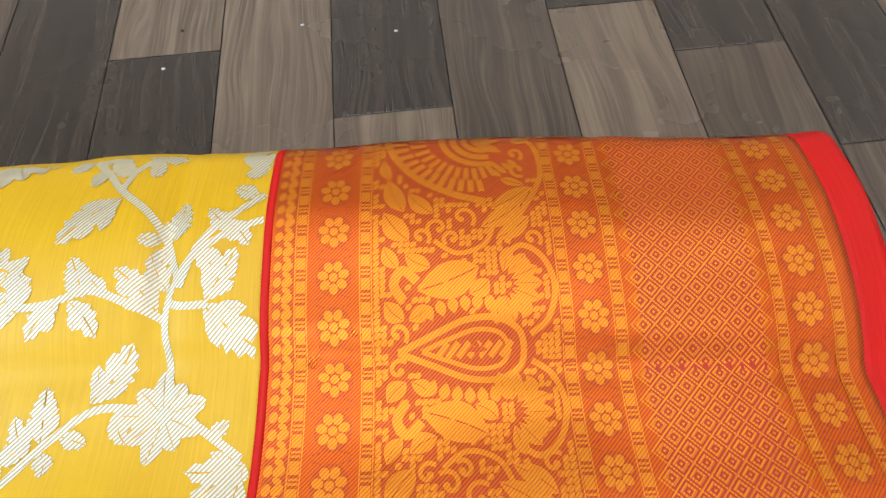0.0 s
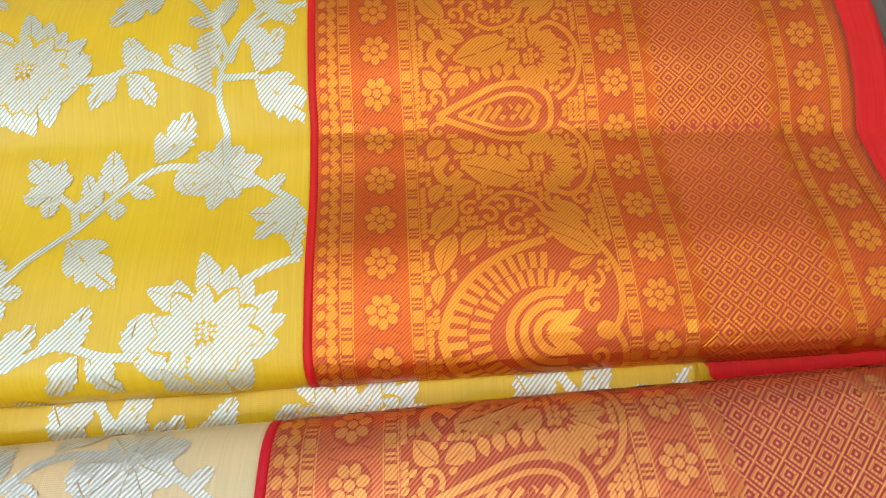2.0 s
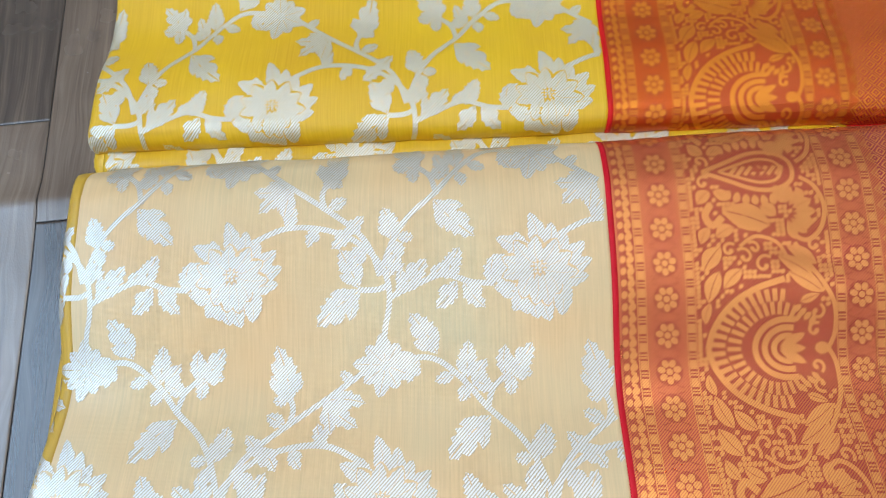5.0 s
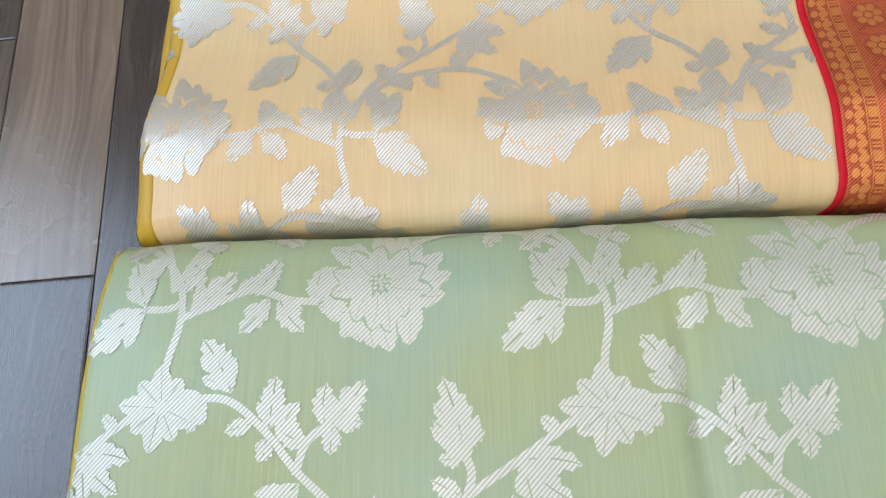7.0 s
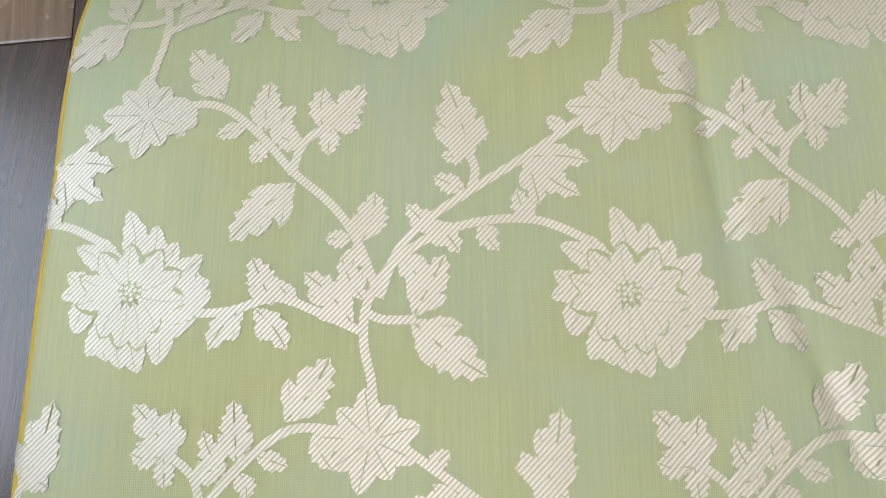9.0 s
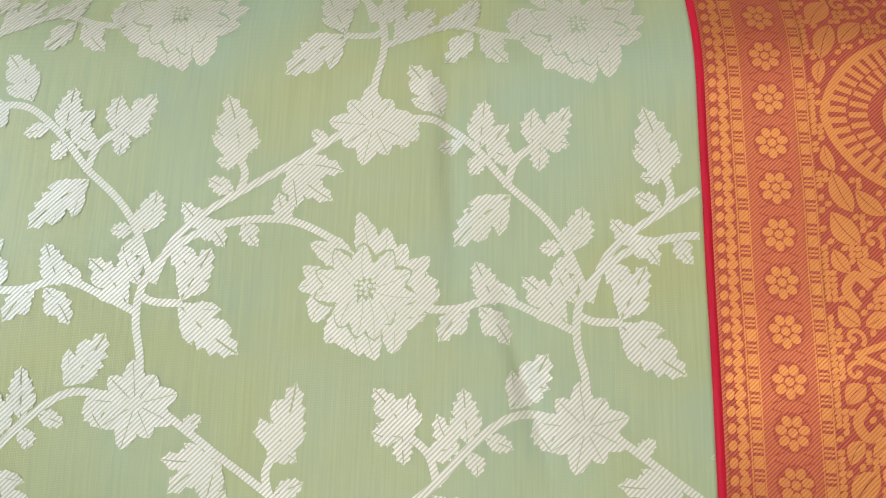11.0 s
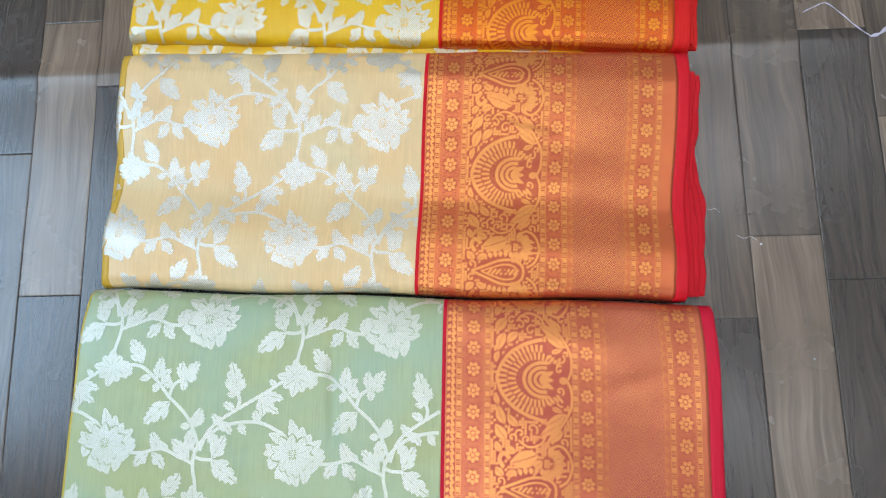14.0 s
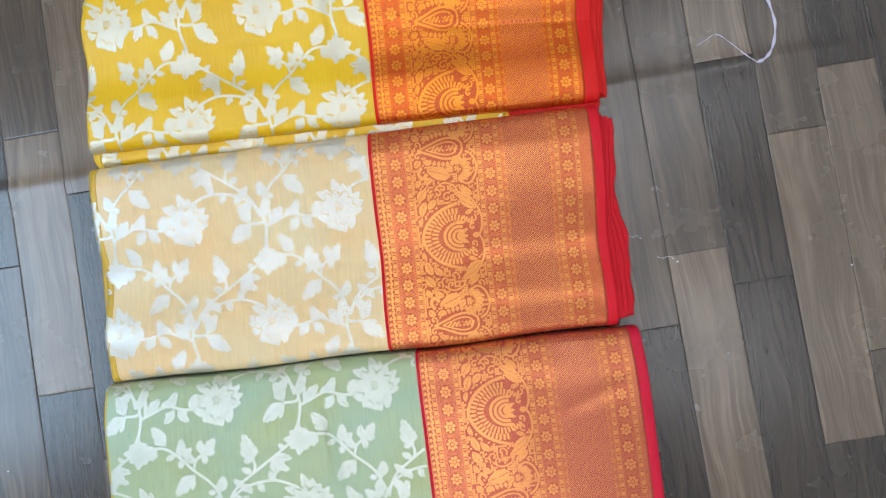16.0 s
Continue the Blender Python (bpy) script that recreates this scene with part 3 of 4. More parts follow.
def border(saree, cloth, red_mat, dark_mat, gold_mat, x0, a0, a1, heart_at, clip):
    """All woven bands of a border, laid from x0 (the join with the body)."""
    def row(name, make, under=red_mat):
        red, gold = Weave(clip), Weave(clip)
        make(red, gold)
        if red.f:
            ob = part(name, red.mesh(name, saree), under, cloth)
            if gold.f:
                part("zari_thread", gold.mesh("zari_thread", saree), gold_mat, ob)
        elif gold.f:
            part(name, gold.mesh(name, saree), gold_mat, cloth)

    row("hook_band", lambda r, g: hook_row(r, g, x0 + 0.0085, a0, a1))
    for off in (0.0160, 0.0440, 0.1290, 0.1512, 0.2205, 0.2452):
        row("ladder_band", lambda r, g: ladder(r, g, x0 + off, a0, a1, 0.0046 if off > 0.2 else 0.005))
    for off, rr in ((0.0302, 0.0078), (0.1402, 0.0075), (0.2328, 0.0078)):
        row("rosette_band", lambda r, g: rosette_row(r, g, x0 + off, a0, a1, heart_at, rr))

    def medallions(r, g):
        fill = random.Random(5)
        r.rect(x0 + 0.0475, x0 + 0.1265, a0, a1, 0.00014, 0.005)
        for k in range(-4, 5):
            c = heart_at + k * 0.208
            if not a0 - 0.22 < c < a1 + 0.22:
                continue
            start = len(g.v)
            heart_medallion(g, x0, c)
            eye_medallion(r, g, x0, c + 0.104)
            for s, d in ((1, 0.0), (-1, 0.208)):
                bird_scrollwork(g, x0, c + d, s)
            taken = {(round((p[0] - x0) / 0.0027), round((p[1] - c) / 0.0027)) for p in g.v[start:]}
            for m in range(-2, 80):
                for q in range(18, 47):
                    inside = min(math.hypot((q * 2.7 - 90) / 39, (m * 2.7 - d) / 39) for d in (0, 208))
                    if (q, m) in taken or inside < 1 or math.hypot((q * 2.7 - 86) / 28, (m * 2.7 - 104) / 14) < 1 or fill.random() < 0.14:
                        continue
                    px, pa, tn = x0 + q * 0.0027, c + m * 0.0027, 0.8 + fill.uniform(-0.3, 0.3)
                    g.leaf((px - 0.0019 * math.cos(tn), pa - 0.0019 * math.sin(tn)), (px + 0.0019 * math.cos(tn), pa + 0.0019 * math.sin(tn)), 0.0025, 0.0003, 0.0, 0.0, 4, 1.0, 0.0)

    row("medallion_band", medallions)
    row("diamond_band", lambda r, g: diamond_field(r, g, x0 + 0.1555, x0 + 0.2165, a0, a1), dark_mat)


def sheet(saree, name, x0, x1, a0, a1, material, parent, step=0.003, lift=0.0, label="", thick=0.0009):
    """A piece of the top cloth, with a thickness."""
    nx, na = max(2, round((x1 - x0) / step)), max(2, round((a1 - a0) / step))
    vs, fs, uvs = [], [], []
    for under in (0, 1):
        for j in range(na + 1):
            for i in range(nx + 1):
                x, a = x0 + (x1 - x0) * i / nx, a0 + (a1 - a0) * j / na
                vs.append(saree.point(x, a, lift - thick * under if lift - thick * under else 1e-9))
                uvs.append((x, a))
    m = (nx + 1) * (na + 1)
    idx = lambda i, j, u: u * m + j * (nx + 1) + i
    for j in range(na):
        for i in range(nx):
            fs.append((idx(i, j, 0), idx(i + 1, j, 0), idx(i + 1, j + 1, 0), idx(i, j + 1, 0)))
            fs.append((idx(i, j, 1), idx(i, j + 1, 1), idx(i + 1, j + 1, 1), idx(i + 1, j, 1)))
    for i in range(nx):
        for j, o in ((0, 1), (na, 0)):
            q = (idx(i, j, 0), idx(i, j, 1), idx(i + 1, j, 1), idx(i + 1, j, 0))
            fs.append(q if o else q[::-1])
    for j in range(na):
        for i, o in ((0, 0), (nx, 1)):
            q = (idx(i, j, 0), idx(i, j, 1), idx(i, j + 1, 1), idx(i, j + 1, 0))
            fs.append(q if o else q[::-1])
    return part(name, mesh_of(name, vs, fs, uvs), material, parent, label)


def fold_layer(name, x0, x1, yb, yf, z, thick, material, parent, wave=0.002, seed=0, label="", sag=0.0):
    """One folded layer under the top cloth: a soft slab with rolled edges and a wandering rim."""
    rnd = random.Random(seed)
    ph = [rnd.uniform(0, 6.28) for _ in range(4)]
    ny, nx, nr = 46, 24, 6
    vs, fs, uvs = [], [], []

    def edge(y):
        return wave * (math.sin(y * 31 + ph[0]) + 0.6 * math.sin(y * 73 + ph[1]) + 0.35 * math.sin(y * 160 + ph[2]))

    ring = 2 * nx + 2 * nr
    for j in range(ny + 1):
        t = j / ny
        y = yf(0.3) + (yb(0.3) - yf(0.3)) * t
        pinch = min(1.0, (min(t, 1 - t) * ny / 3 + 0.15)) ** 0.5
        h = thick / 2 * pinch
        xa, xb = x0(y) + edge(y) * 0.5, x1(y) + edge(y)
        for k in range(ring):
            if k <= nx:
                px, pz = xa + (xb - xa) * k / nx, h
            elif k < nx + nr:
                a = math.pi / 2 - math.pi * (k - nx) / nr
                px, pz = xb + h * math.cos(a), h * math.sin(a)
            elif k <= 2 * nx + nr:
                px, pz = xb + (xa - xb) * (k - nx - nr) / nx, -h
            else:
                a = -math.pi / 2 - math.pi * (k - 2 * nx - nr) / nr
                px, pz = xa + h * math.cos(a), h * math.sin(a)
            far = max(0.0, (px - (xb - 0.06)) / 0.06)
            yy = y + (yf(px) - yf(0.3)) * (1 - t) + (yb(px) - yb(0.3)) * t
            vs.append((px, yy, max(h * 0.2 + 0.0006, z + pz - sag * far ** 2 + 0.0008 * math.sin(y * 40 + ph[3]) * far)))
            uvs.append((px, yy + pz))
    for j in range(ny):
        for k in range(ring):
            k2 = (k + 1) % ring
            fs.append((j * ring + k, j * ring + k2, (j + 1) * ring + k2, (j + 1) * ring + k))
    fs.append(tuple(range(ring)))
    fs.append(tuple(ny * ring + k for k in reversed(range(ring))))
    return part(name, mesh_of(name, vs, fs, uvs), material, parent, label)


def bump1(v, c, w):
    return math.exp(-((v - c) / w) ** 2)


def rise(v, lo, hi):
    q = min(1.0, max(0.0, (v - lo) / (hi - lo)))
    return q * q * (3 - 2 * q) * 0.4 + q * 0.6


# ---- yellow saree
def build_yellow():
    body_m = silk("yellow_silk", (0.77, 0.475, 0.002), (0.71, 0.395, 0.002), 0.40, 0.12)
    red_m = silk("orange_red_silk", (0.52, 0.022, 0.006), (0.56, 0.035, 0.006), 0.42, 0.1)
    edge_m = silk("red_selvedge_silk", (0.62, 0.008, 0.006), (0.68, 0.01, 0.008), 0.5, 0.0, 0.2)
    silver_m = zari("silver_zari_on_yellow", (0.84, 0.82, 0.76), (0.52, 0.43, 0.16), 0.70, 0.0015, 0.75, 0.40, 0.7)
    ground_m = zari("gold_zari_orange", (0.80, 0.185, 0.013), (0.56, 0.032, 0.006), 0.72, 0.0012, 0.8, 0.30, 0.95)
    band_m = zari("shot_band_orange", (0.7, 0.16, 0.012), (0.5, 0.022, 0.006), 0.4, 0.0012, 0.8, 0.38, 0.7)
    gold_m = zari("bright_gold_zari_orange", (0.90, 0.36, 0.028), (0.64, 0.08, 0.010), 0.88, 0.0012, 0.8, 0.31, 0.95)
    thing = empty("folded_saree", "yellow silk saree with silver vines and orange gold border, folded", "saree", "row of folded sarees")

    def hump(x, y):
        dy = y - 0.406 + 0.05 * (x - 0.36) * (x > 0.36)
        return (0.008 * rise(y, 0.36, 0.46) - 0.008 * rise(y, 0.47, 0.53) - 0.0085 * bump1(y, 0.384, 0.036) - 0.005 * (1 - rise(y, 0.292, 0.345)) - 0.0024 * bump1(dy, 0.0, 0.009) * (0.4 + 0.6 * (x > 0.13))
                - 0.0045 * bump1(x, 0.312, 0.007) * bump1(y, 0.45, 0.06) + 0.0025 * math.sin(x * 21) * bump1(y, 0.5, 0.06) - 0.004 * max(0.0, x - 0.5) / 0.1)
    back = lambda x: 0.519 - 0.016 * bump1(x, -0.01, 0.09) + 0.002 * math.sin(x * 30)
    s = Saree("yellow", lambda y: -0.004 + 0.06 * max(0.0, y - 0.3) + 0.014 * rise(y, 0.44, 0.51), 0.64, back, lambda x: 0.291, 0.048, hump, (0.013, 0.016), 0.010, 0.004)
    a0, a1 = 0.291 - 0.012, 0.519 + 0.02
    xb, xg, xe = 0.3572, 0.612, 0.634
    body = sheet(s, "body_cloth", -0.012, xb, a0, a1, body_m, thing)
    bord = sheet(s, "border_cloth", xb, xg, a0, a1, ground_m, thing, label="orange border woven with gold thread")
    sheet(s, "border_edge_line", xb - 0.001, xb + 0.0026, a0, a1, edge_m, thing, 0.004, 0.0003)
    sheet(s, "selvedge", xg, xe - 0.004, a0, a1, edge_m, thing, label="plain red selvedge")
    trellis(s, body, silver_m, body_m, (0.131, 0.311), (-0.010, xb - 0.001, a0, 0.511))
    border(s, bord, band_m, red_m, gold_m, xb, a0, a1, 0.303, (xb, xg, a0, a1))
    for k, (dx, z) in enumerate(((0.004, 0.030), (0.009, 0.024), (0.014, 0.018))):
        fold_layer("fold_layer", lambda y: 0.006 + 0.1 * max(0.0, y - 0.3), lambda y: 0.628 + dx + 0.010 * bump1(y, 0.45, 0.06), lambda x: back(x) - 0.006, lambda x: 0.298, z, 0.006, edge_m, thing, 0.0008, k)
    fold_layer("lower_fold", lambda y: 0.0, lambda y: 0.517, lambda x: 0.50, lambda x: 0.2745 + 0.004 * math.sin(x * 60) * 0.3, 0.0132, 0.0225, body_m, thing, 0.0008, 11)
    fold_layer("lower_fold_border", lambda y: 0.518, lambda y: 0.624, lambda x: 0.50, lambda x: 0.276, 0.0130, 0.0235, edge_m, thing, 0.0008, 12)
    s2 = Saree("yellow_low", lambda y: 0.0, 0.517, lambda x: 0.30, lambda x: 0.2738 + 0.0012 * math.sin(x * 60), 0.0262, lambda x, y: 0.0016 * noise.noise(Vector((x * 45, 3.0, y * 30))), (0.010, 0.002), 0.004, 0.003)
    low = sheet(s2, "lower_fold_cloth", 0.002, 0.515, 0.262, 0.298, body_m, thing)
    trellis(s2, low, silver_m, body_m, (0.185, 0.275), (0.004, 0.513, 0.263, 0.297))


# ---- peach saree
def build_peach():
    body_m = silk("peach_silk", (0.74, 0.50, 0.235), (0.66, 0.55, 0.31), 0.38, 0.2)
    red_m = silk("crimson_silk", (0.40, 0.016, 0.022), (0.44, 0.024, 0.026), 0.42, 0.1)
    edge_m = silk("scarlet_selvedge_silk", (0.58, 0.004, 0.014), (0.64, 0.006, 0.018), 0.5, 0.0, 0.2)
    side_m = silk("mustard_silk", (0.55, 0.33, 0.02), (0.6, 0.38, 0.04))
    silver_m = zari("silver_zari_on_peach", SILVER, (0.52, 0.44, 0.28), 0.70, 0.0015, 0.75, 0.38, 0.85)
    ground_m = zari("gold_zari_crimson", (0.76, 0.25, 0.072), (0.50, 0.035, 0.032), 0.72, 0.0012, 0.8, 0.30, 0.95)
    band_m = zari("shot_band_crimson", (0.62, 0.17, 0.045), (0.4, 0.018, 0.022), 0.4, 0.0012, 0.8, 0.38, 0.7)
    gold_m = zari("bright_gold_zari_crimson", (0.85, 0.39, 0.095), (0.58, 0.10, 0.045), 0.88, 0.0012, 0.8, 0.31, 0.95)
    thing = empty("folded_saree", "peach silk saree with silver flowers and crimson gold border, folded", "saree", "row of folded sarees")
    front = lambda x: 0.0045 + 0.021 * x + 0.0015 * math.sin(x * 26)
    back = lambda x: 0.2685 + 0.026 * x

    def hump(x, y):
        return (0.011 * rise(y, 0.11, 0.24) - 0.007 * rise(y, 0.245, 0.29) - 0.0105 * bump1(y, 0.126, 0.042) + 0.0015 * bump1(y, 0.06, 0.02) - 0.005 * (1 - rise(y, 0.008, 0.058)) + 0.0014 * math.sin(x * 17 + 1) * bump1(y, 0.12, 0.1)
                - 0.0011 * bump1(y - 0.205 + 0.25 * (x - 0.42), 0.0, 0.006) * bump1(x, 0.47, 0.07) - 0.003 * max(0.0, x - 0.5) / 0.1 - 0.004 * bump1(x, 0.0, 0.03))
    s = Saree("peach", lambda y: 0.001, 0.66, back, front, 0.047, hump, (0.013, 0.014), 0.009, 0.004)
    a0, a1 = -0.012, 0.302
    xb, xg, xe = 0.3462, 0.610, 0.625
    body = sheet(s, "body_cloth", -0.012, xb, a0, a1, body_m, thing)
    bord = sheet(s, "border_cloth", xb, xg, a0, a1, ground_m, thing, label="crimson border woven with gold thread")
    sheet(s, "border_edge_line", xb - 0.001, xb + 0.0026, a0, a1, edge_m, thing, 0.004, 0.0003)
    sheet(s, "selvedge", xg, xe - 0.002, a0, a1, edge_m, thing, label="plain scarlet selvedge")
    sheet(s, "side_band", -0.012, 0.0125, a0, a1, side_m, thing, 0.003, 0.0001, "mustard band along the side fold")
    trellis(s, body, silver_m, body_m, (0.116, 0.190), (-0.010, xb - 0.001, a0, a1))
    border(s, bord, band_m, red_m, gold_m, xb, a0, a1, 0.142, (xb, xg, a0, a1))
    for k, (dx, z, wv) in enumerate(((0.005, 0.0265, 0.0008), (0.013, 0.0215, 0.001), (0.020, 0.0165, 0.0014), (0.027, 0.0115, 0.0022), (0.031, 0.0062, 0.0026))):
        fold_layer("fold_layer", lambda y: 0.006, lambda y: 0.620 + dx - 0.006 * bump1(y, 0.17, 0.05), lambda x: back(x) - 0.006 - 0.002 * k, lambda x: front(x) + 0.005 + 0.001 * k, z, 0.0052, edge_m, thing, wv, 20 + k, sag=0.002)
    fold_layer("side_fold", lambda y: 0.0035, lambda y: 0.05, lambda x: 0.262, lambda x: 0.011, 0.0155, 0.025, side_m, thing, 0.0006, 31, "mustard-backed side fold")


# ---- mint saree
def build_mint():
    body_m = silk("mint_silk", (0.385, 0.43, 0.20), (0.33, 0.455, 0.32), 0.38, 0.25)
    red_m = silk("rani_pink_silk", (0.40, 0.018, 0.045), (0.44, 0.026, 0.055), 0.42, 0.1)
    edge_m = silk("crimson_selvedge_silk", (0.54, 0.004, 0.028), (0.60, 0.008, 0.035), 0.5, 0.0, 0.2)
    side_m = silk("olive_mustard_silk", (0.50, 0.40, 0.03), (0.5, 0.36, 0.03))
    silver_m = zari("silver_zari_on_mint", SILVER, (0.42, 0.48, 0.28), 0.77, 0.0015, 0.75, 0.46, 0.65)
    ground_m = zari("gold_zari_pink", (0.72, 0.245, 0.088), (0.48, 0.045, 0.05), 0.72, 0.0012, 0.8, 0.32, 0.92)
    band_m = zari("shot_band_pink", (0.62, 0.17, 0.06), (0.4, 0.02, 0.045), 0.4, 0.0012, 0.8, 0.38, 0.7)
    gold_m = zari("bright_gold_zari_pink", (0.84, 0.38, 0.10), (0.58, 0.11, 0.07), 0.88, 0.0012, 0.8, 0.31, 0.95)
    thing = empty("folded_saree", "mint silk saree with silver flowers and pink gold border, folded", "saree", "row of folded sarees")
    back = lambda x: 0.0015 + 0.021 * x + 0.0012 * math.sin(x * 26 + 0.6)
    front = lambda x: -0.262 + 0.02 * x

    def hump(x, y):
        return (-0.012 * bump1(y, 0.018, 0.036) + 0.006 * rise(y, -0.25, -0.03) + 0.0014 * math.sin(x * 15) * bump1(y, -0.1, 0.1) - 0.0034 * bump1(x - 0.268 + 0.06 * (y + 0.1), 0.0, 0.005) * bump1(y, -0.09, 0.055) - 0.003 * bump1(x - 0.298 + 0.25 * (y + 0.18), 0.0, 0.005) * bump1(y, -0.185, 0.035)
                - 0.0022 * bump1(y + 0.062 - 0.35 * (x - 0.575), 0.0, 0.010) * bump1(x, 0.575, 0.035) - 0.003 * bump1(y, -0.27, 0.05) - 0.003 * bump1(x, 0.0, 0.03))
    s = Saree("mint", lambda y: -0.005, 0.66, back, front, 0.048, hump, (0.013, 0.013), 0.009, 0.004)
    a0, a1 = -0.28, 0.036
    xb, xg, xe = 0.3775, 0.6325, 0.645
    raw = s._raw

    def leaning(x, a):
        q = raw(x, a)
        q.x += 0.03 * max(0.0, -a) * max(0.0, min(1.0, x / 0.35))
        return q
    s._raw = leaning
    body = sheet(s, "body_cloth", -0.012, xb, a0, a1, body_m, thing)
    bord = sheet(s, "border_cloth", xb, xg, a0, a1, ground_m, thing, label="pink border woven with gold thread")
    sheet(s, "border_edge_line", xb - 0.001, xb + 0.0026, a0, a1, edge_m, thing, 0.004, 0.0003)
    sheet(s, "selvedge", xg, xe, a0, a1, edge_m, thing, label="plain crimson selvedge")
    sheet(s, "side_band", -0.012, 0.006, a0, a1, side_m, thing, 0.003, 0.0001, "olive-mustard band along the side fold")
    trellis(s, body, silver_m, body_m, (0.138, -0.025), (-0.010, xb - 0.001, a0, a1))
    border(s, bord, band_m, red_m, gold_m, xb, a0, a1, -0.067, (xb, xg, a0, a1))
    for k, (dx, z) in enumerate(((-0.003, 0.036), (-0.004, 0.029), (-0.005, 0.022), (-0.006, 0.015), (-0.006, 0.008))):
        fold_layer("fold_layer", lambda y: 0.001, lambda y: 0.644 + dx + 0.03 * max(0.0, -y), lambda x: back(x) - 0.006, lambda x: front(x) + 0.006, z, 0.0066, edge_m, thing, 0.0007, 40 + k)
    fold_layer("side_fold", lambda y: -0.003, lambda y: 0.05, lambda x: 0.002, lambda x: -0.255, 0.0165, 0.027, side_m, thing, 0.0006, 51, "olive-mustard side fold")


build_yellow()
build_peach()
build_mint()


# ---------------------------------------------------------------- plastic loop and litter on the floor
def floor_z(x, y):
    """The vinyl lies flat but for one crease across the planks."""
    d = y - 0.068 * x - 0.272
    return 0.0034 * math.exp(-abs(d) / (0.022 if d < 0 else 0.012)) - 0.0006


def tube(name, pts, r, material, flat=0.5, sides=8):
    pts = smooth_line(pts, 8)
    vs, fs = [], []
    m = len(pts) - 1
    for k, p in enumerate(pts):
        q0, q1 = pts[max(0, k - 1)], pts[min(m, k + 1)]
        dx, dy = q1[0] - q0[0], q1[1] - q0[1]
        d = math.hypot(dx, dy) or 1
        rr = r * (0.75 + 0.25 * math.sin(k * 0.9)) * (1 if 0 < k < m else 0.3)
        for i in range(sides):
            t = 2 * math.pi * i / sides
            vs.append((p[0] - dy / d * rr * math.cos(t), p[1] + dx / d * rr * math.cos(t), floor_z(*p) + rr * flat * (1.05 + math.sin(t))))
    for k in range(m):
        for i in range(sides):
            j = (i + 1) % sides
            fs.append((k * sides + i, k * sides + j, (k + 1) * sides + j, (k + 1) * sides + i))
    fs += [tuple(range(sides))[::-1], tuple(m * sides + i for i in range(sides))]
    me = mesh_of(name, vs, fs)
    me.materials.append(material)
    return me


# looped edge of a plastic packet, modelled as two cord-like tubes
cord = empty("plastic_loop", "thin whitish plastic edge lying in a loop on the floor", "cord")
part("wide_loop", tube("wide_loop", [(0.842, 0.462), (0.852, 0.436), (0.866, 0.405), (0.871, 0.373), (0.864, 0.345), (0.852, 0.331), (0.841, 0.327)], 0.0023, M_LOOP, 0.35), M_LOOP, cord)
part("thin_end", tube("thin_end", [(0.841, 0.3275), (0.83, 0.338), (0.815, 0.354), (0.797, 0.369), (0.783, 0.364), (0.77, 0.357)], 0.0008, M_LOOP, 0.5), M_LOOP, cord)


def speck(name, x, y, r, material, label, category):
    bm = bmesh.new()
    bmesh.ops.create_icosphere(bm, subdivisions=1, radius=r)
    for v in bm.verts:
        v.co = Vector((v.co.x * 1.3, v.co.y, v.co.z * 0.5)) * (1 + 0.35 * noise.noise(v.co * 900 + Vector((x * 100, y * 100, 0))))
    me = bpy.data.meshes.new(name)
    bm.to_mesh(me)
    bm.free()
    me.materials.append(material)
    ob = tagged(new(name, me), label, category)
    ob.location = (x, y, floor_z(x, y) + r * 0.45)


for x, y in ((0.715, 0.085), (-0.165, -0.10), (0.765, -0.035), (0.345, 0.655), (0.41, 0.645), (0.255, 0.62), (0.93, 0.06)):
    speck("lint_fleck", x, y, 0.0012, M_LINT, "tiny pale fleck of lint on the floor", "lint")
for x, y in ((0.704, 0.118), (0.262, 0.655)):
    speck("grit_speck", x, y, 0.0011, M_DIRT, "tiny dark grit speck on the floor", "grit")
for pts in ([(0.655, 0.125), (0.662, 0.121), (0.667, 0.123), (0.673, 0.118)], [(0.69, 0.094), (0.697, 0.091), (0.705, 0.093), (0.711, 0.089)]):
    tagged(new("loose_thread", tube("loose_thread", pts, 0.0003, M_LINT, 1.0, 5)), "short loose pale thread on the floor", "thread")


# ---------------------------------------------------------------- vinyl floor: printed planks with fine dark joints
SLOPE, PITCH, LENGTH, U0 = 0.0655, 0.0751, 0.3385, -0.0445
# joints along each plank row, nearest last, and the printed tone of the planks between them, farthest first
ROWS_OF_PLANKS = {
    -4: ((0.62, 0.27, -0.07), "MLDM"), -3: ((0.70, 0.374, 0.03), "MDLM"), -2: ((0.52, 0.171, -0.17), "LDMM"), -1: ((0.67, 0.338, -0.001), "MMLD"),
    0: ((0.60, 0.252, -0.094), "DLDL"), 1: ((0.80, 0.45, 0.1), "LMMD"), 2: ((0.70, 0.36, 0.02), "LMDM"), 3: ((0.86, 0.44, 0.1), "LDML"),
    4: ((0.80, 0.6135, 0.27), "MLDM"), 5: ((0.76, 0.42, 0.08), "MLMD"), 6: ((0.86, 0.546, 0.2), "MDLM"), 7: ((0.78, 0.40, 0.06), "DMLM"),
    8: ((0.98, 0.6235, 0.28), "LDLD"), 9: ((0.92, 0.574, -0.041), "MDMD"), 10: ((0.82, 0.488, 0.047), "LDML"), 11: ((0.70, 0.283, -0.002), "MLDD"),
    12: ((0.58, 0.178, -0.215), "MMLD"), 13: ((0.62, 0.252, -0.11), "LDLM"), 14: ((0.5, 0.13, -0.2), "MDLM"), 15: ((0.6, 0.22, -0.14), "LMDM"),
}


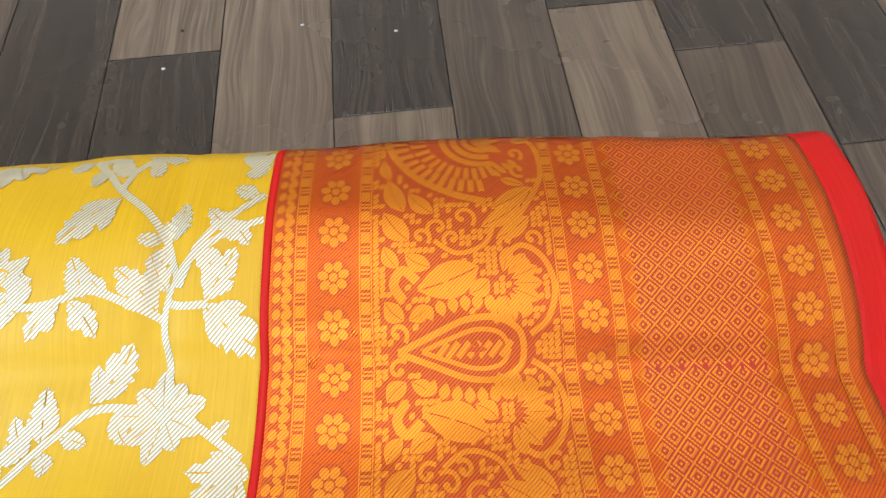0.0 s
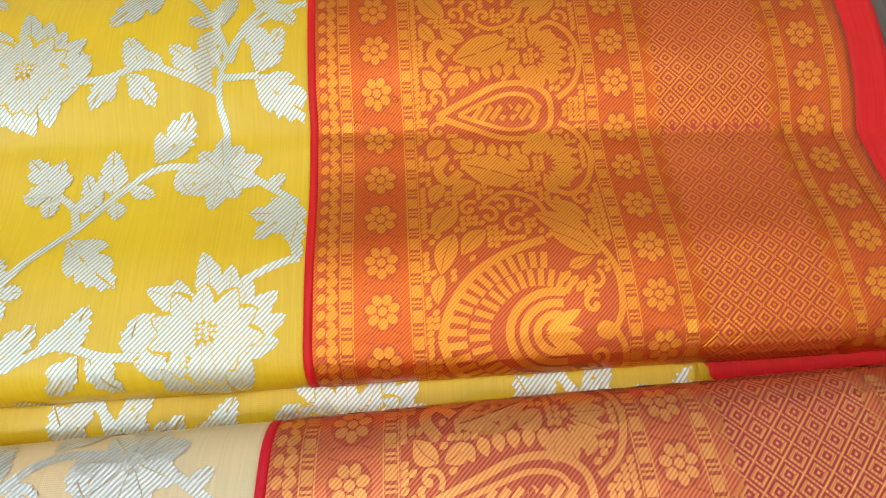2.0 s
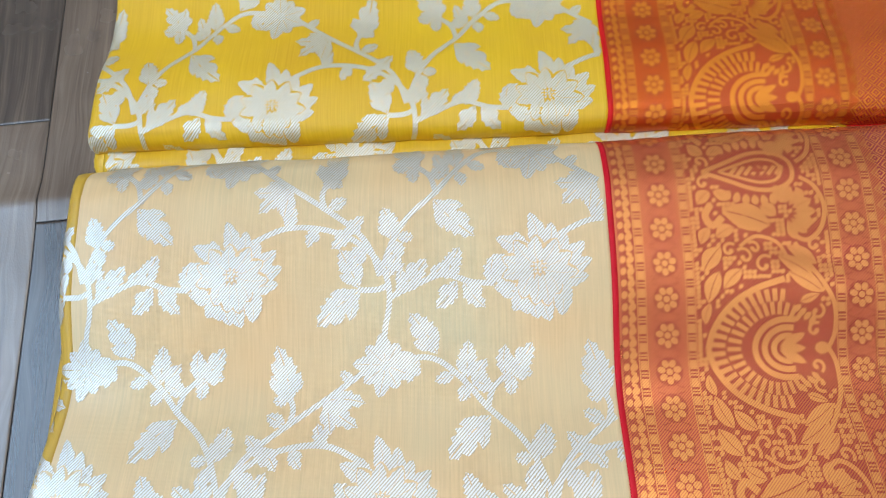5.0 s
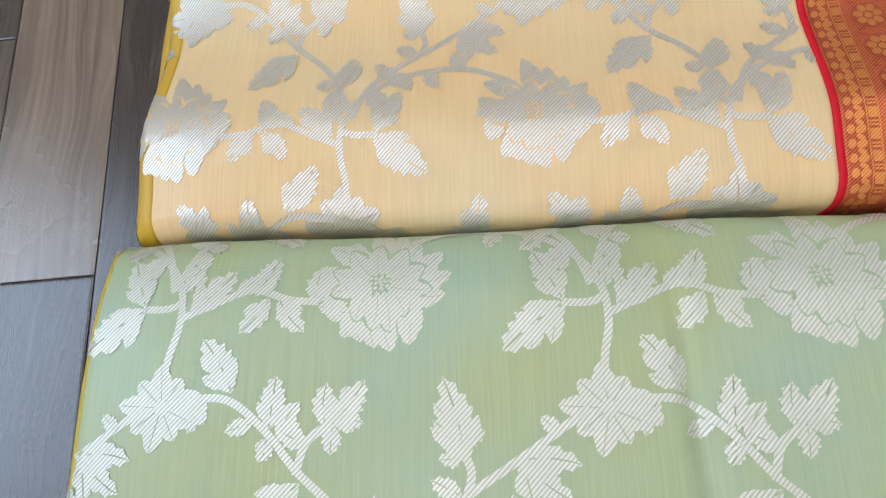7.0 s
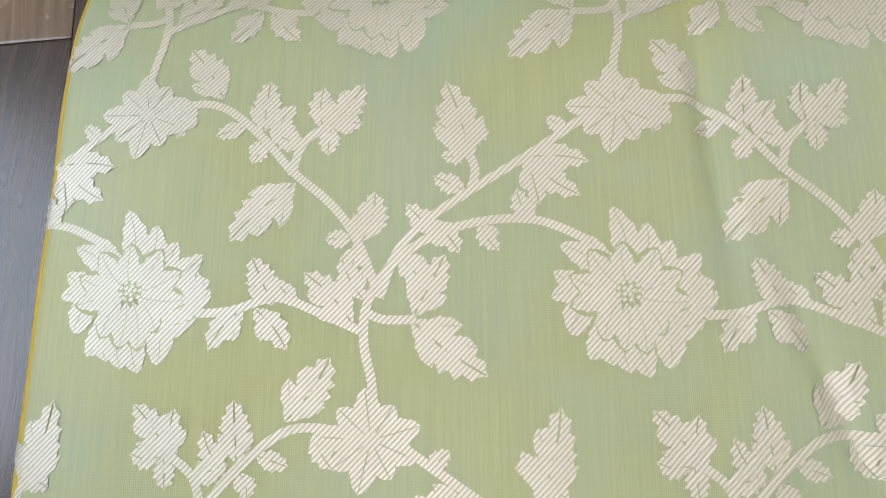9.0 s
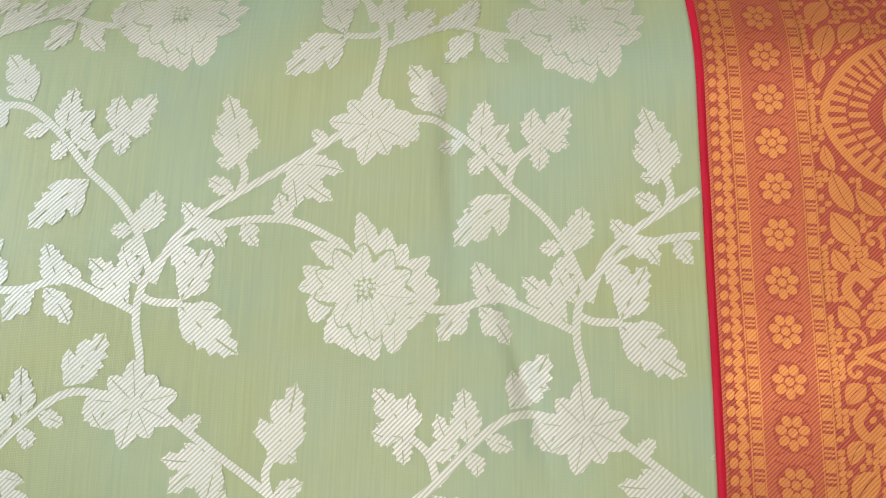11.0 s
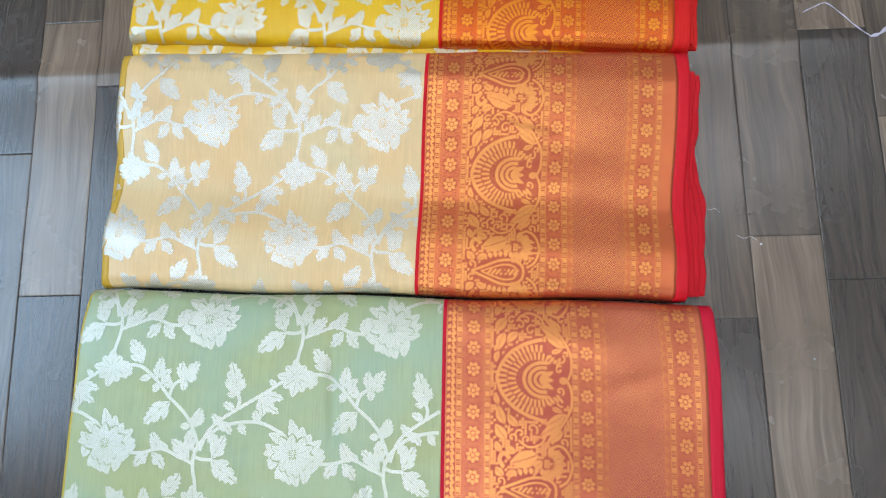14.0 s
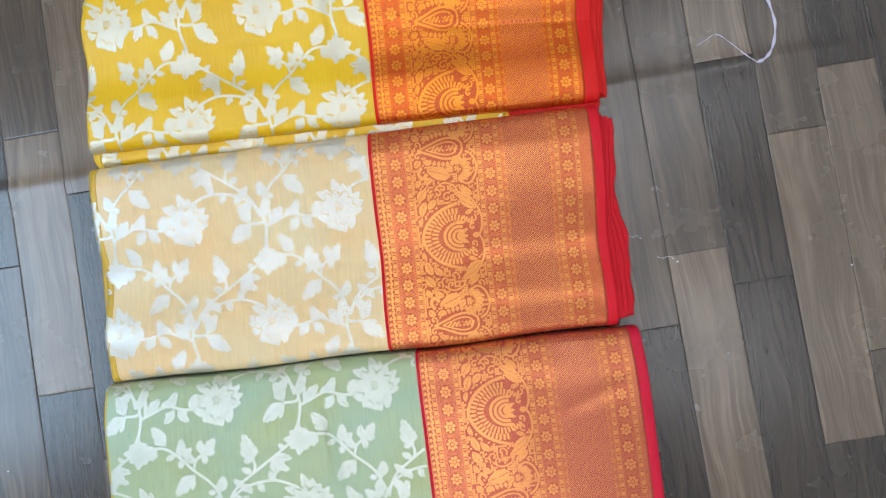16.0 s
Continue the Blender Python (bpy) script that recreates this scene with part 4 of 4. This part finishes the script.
def plank_mesh(u0, u1, v0, v1):
    g = 0.0004
    nv = max(3, int((v1 - v0) / 0.006))
    us = [u0 + g, u0 + g + 0.0007, u0 + g + 0.002, (u0 + u1) / 2, u1 - g - 0.002, u1 - g - 0.0007, u1 - g]
    vv = [v0 + g, v0 + 0.001] + [v0 + 0.0024 + (v1 - v0 - 0.0048) * k / nv for k in range(nv + 1)] + [v1 - 0.001, v1 - g]
    vs, fs, uvs = [], [], []
    for j, v in enumerate(vv):
        for i, u in enumerate(us):
            rim = 0.00022 if i in (0, 6) or j in (0, len(vv) - 1) else 0.0
            x, y = u - SLOPE * v, v + SLOPE * u
            vs.append((x, y, floor_z(x, y) - rim))
            uvs.append((u, v))
    for j in range(len(vv) - 1):
        for i in range(6):
            fs.append((j * 7 + i, j * 7 + i + 1, (j + 1) * 7 + i + 1, (j + 1) * 7 + i))
    return vs, fs, uvs


me = box_mesh("floor", RX0 - 0.15, RX1 + 0.15, RY0 - 0.15, RY1 + 0.15, -0.12, -0.0022)
me.materials.append(M_JOINT)
floor = tagged(new("floor", me), "grey-brown wood plank vinyl floor with dark joints", "floor", kind="structure")
rnd = random.Random(3)
for tone in "LMD":
    far_v, far_f, far_uv = [], [], []
    for k in range(-24, 33):
        u0 = U0 + PITCH * k
        row = random.Random(k)
        joints = [row.uniform(0, LENGTH) + j * LENGTH for j in range(-8, 9)] if k not in ROWS_OF_PLANKS else []
        joints = sorted(joints) if joints else sorted(list(ROWS_OF_PLANKS[k][0]) + [ROWS_OF_PLANKS[k][0][0] + LENGTH * m for m in range(1, 8)] + [ROWS_OF_PLANKS[k][0][-1] - LENGTH * m for m in range(1, 8)])
        for v0, v1 in zip(joints, joints[1:]):
            xs = [u0 + du - SLOPE * v for du in (0, PITCH) for v in (v0, v1)]
            if v0 + SLOPE * u0 < RY0 - 0.14 and v1 + SLOPE * u0 < RY0 + 0.02 or v0 + SLOPE * u0 > RY1 - 0.02 or max(xs) < RX0 + 0.01 or min(xs) > RX1 - 0.01:
                continue
            v0, v1 = max(v0, RY0 - 0.05 - SLOPE * u0), min(v1, RY1 + 0.05 - SLOPE * u0)
            kind = row.choice("LMD")
            if k in ROWS_OF_PLANKS:
                near, letters = ROWS_OF_PLANKS[k]
                below = sum(1 for q in near if v0 + 0.001 < q)
                if below == 0 and v0 > near[0] + 0.001:
                    pass
                else:
                    kind = letters[min(below, 3)]
            if kind != tone:
                continue
            vs, fs, uvs = plank_mesh(u0, u0 + PITCH, v0, v1)
            if k in ROWS_OF_PLANKS and v1 > -0.45 and v0 < 0.95:
                part("plank", mesh_of("plank", vs, fs, uvs), TONES[tone], floor)
            else:
                n0 = len(far_v)
                far_v += vs
                far_uv += uvs
                far_f += [tuple(i + n0 for i in f) for f in fs]
    part("far_planks", mesh_of("far_planks", far_v, far_f, far_uv), TONES[tone], floor, kind="stuff")
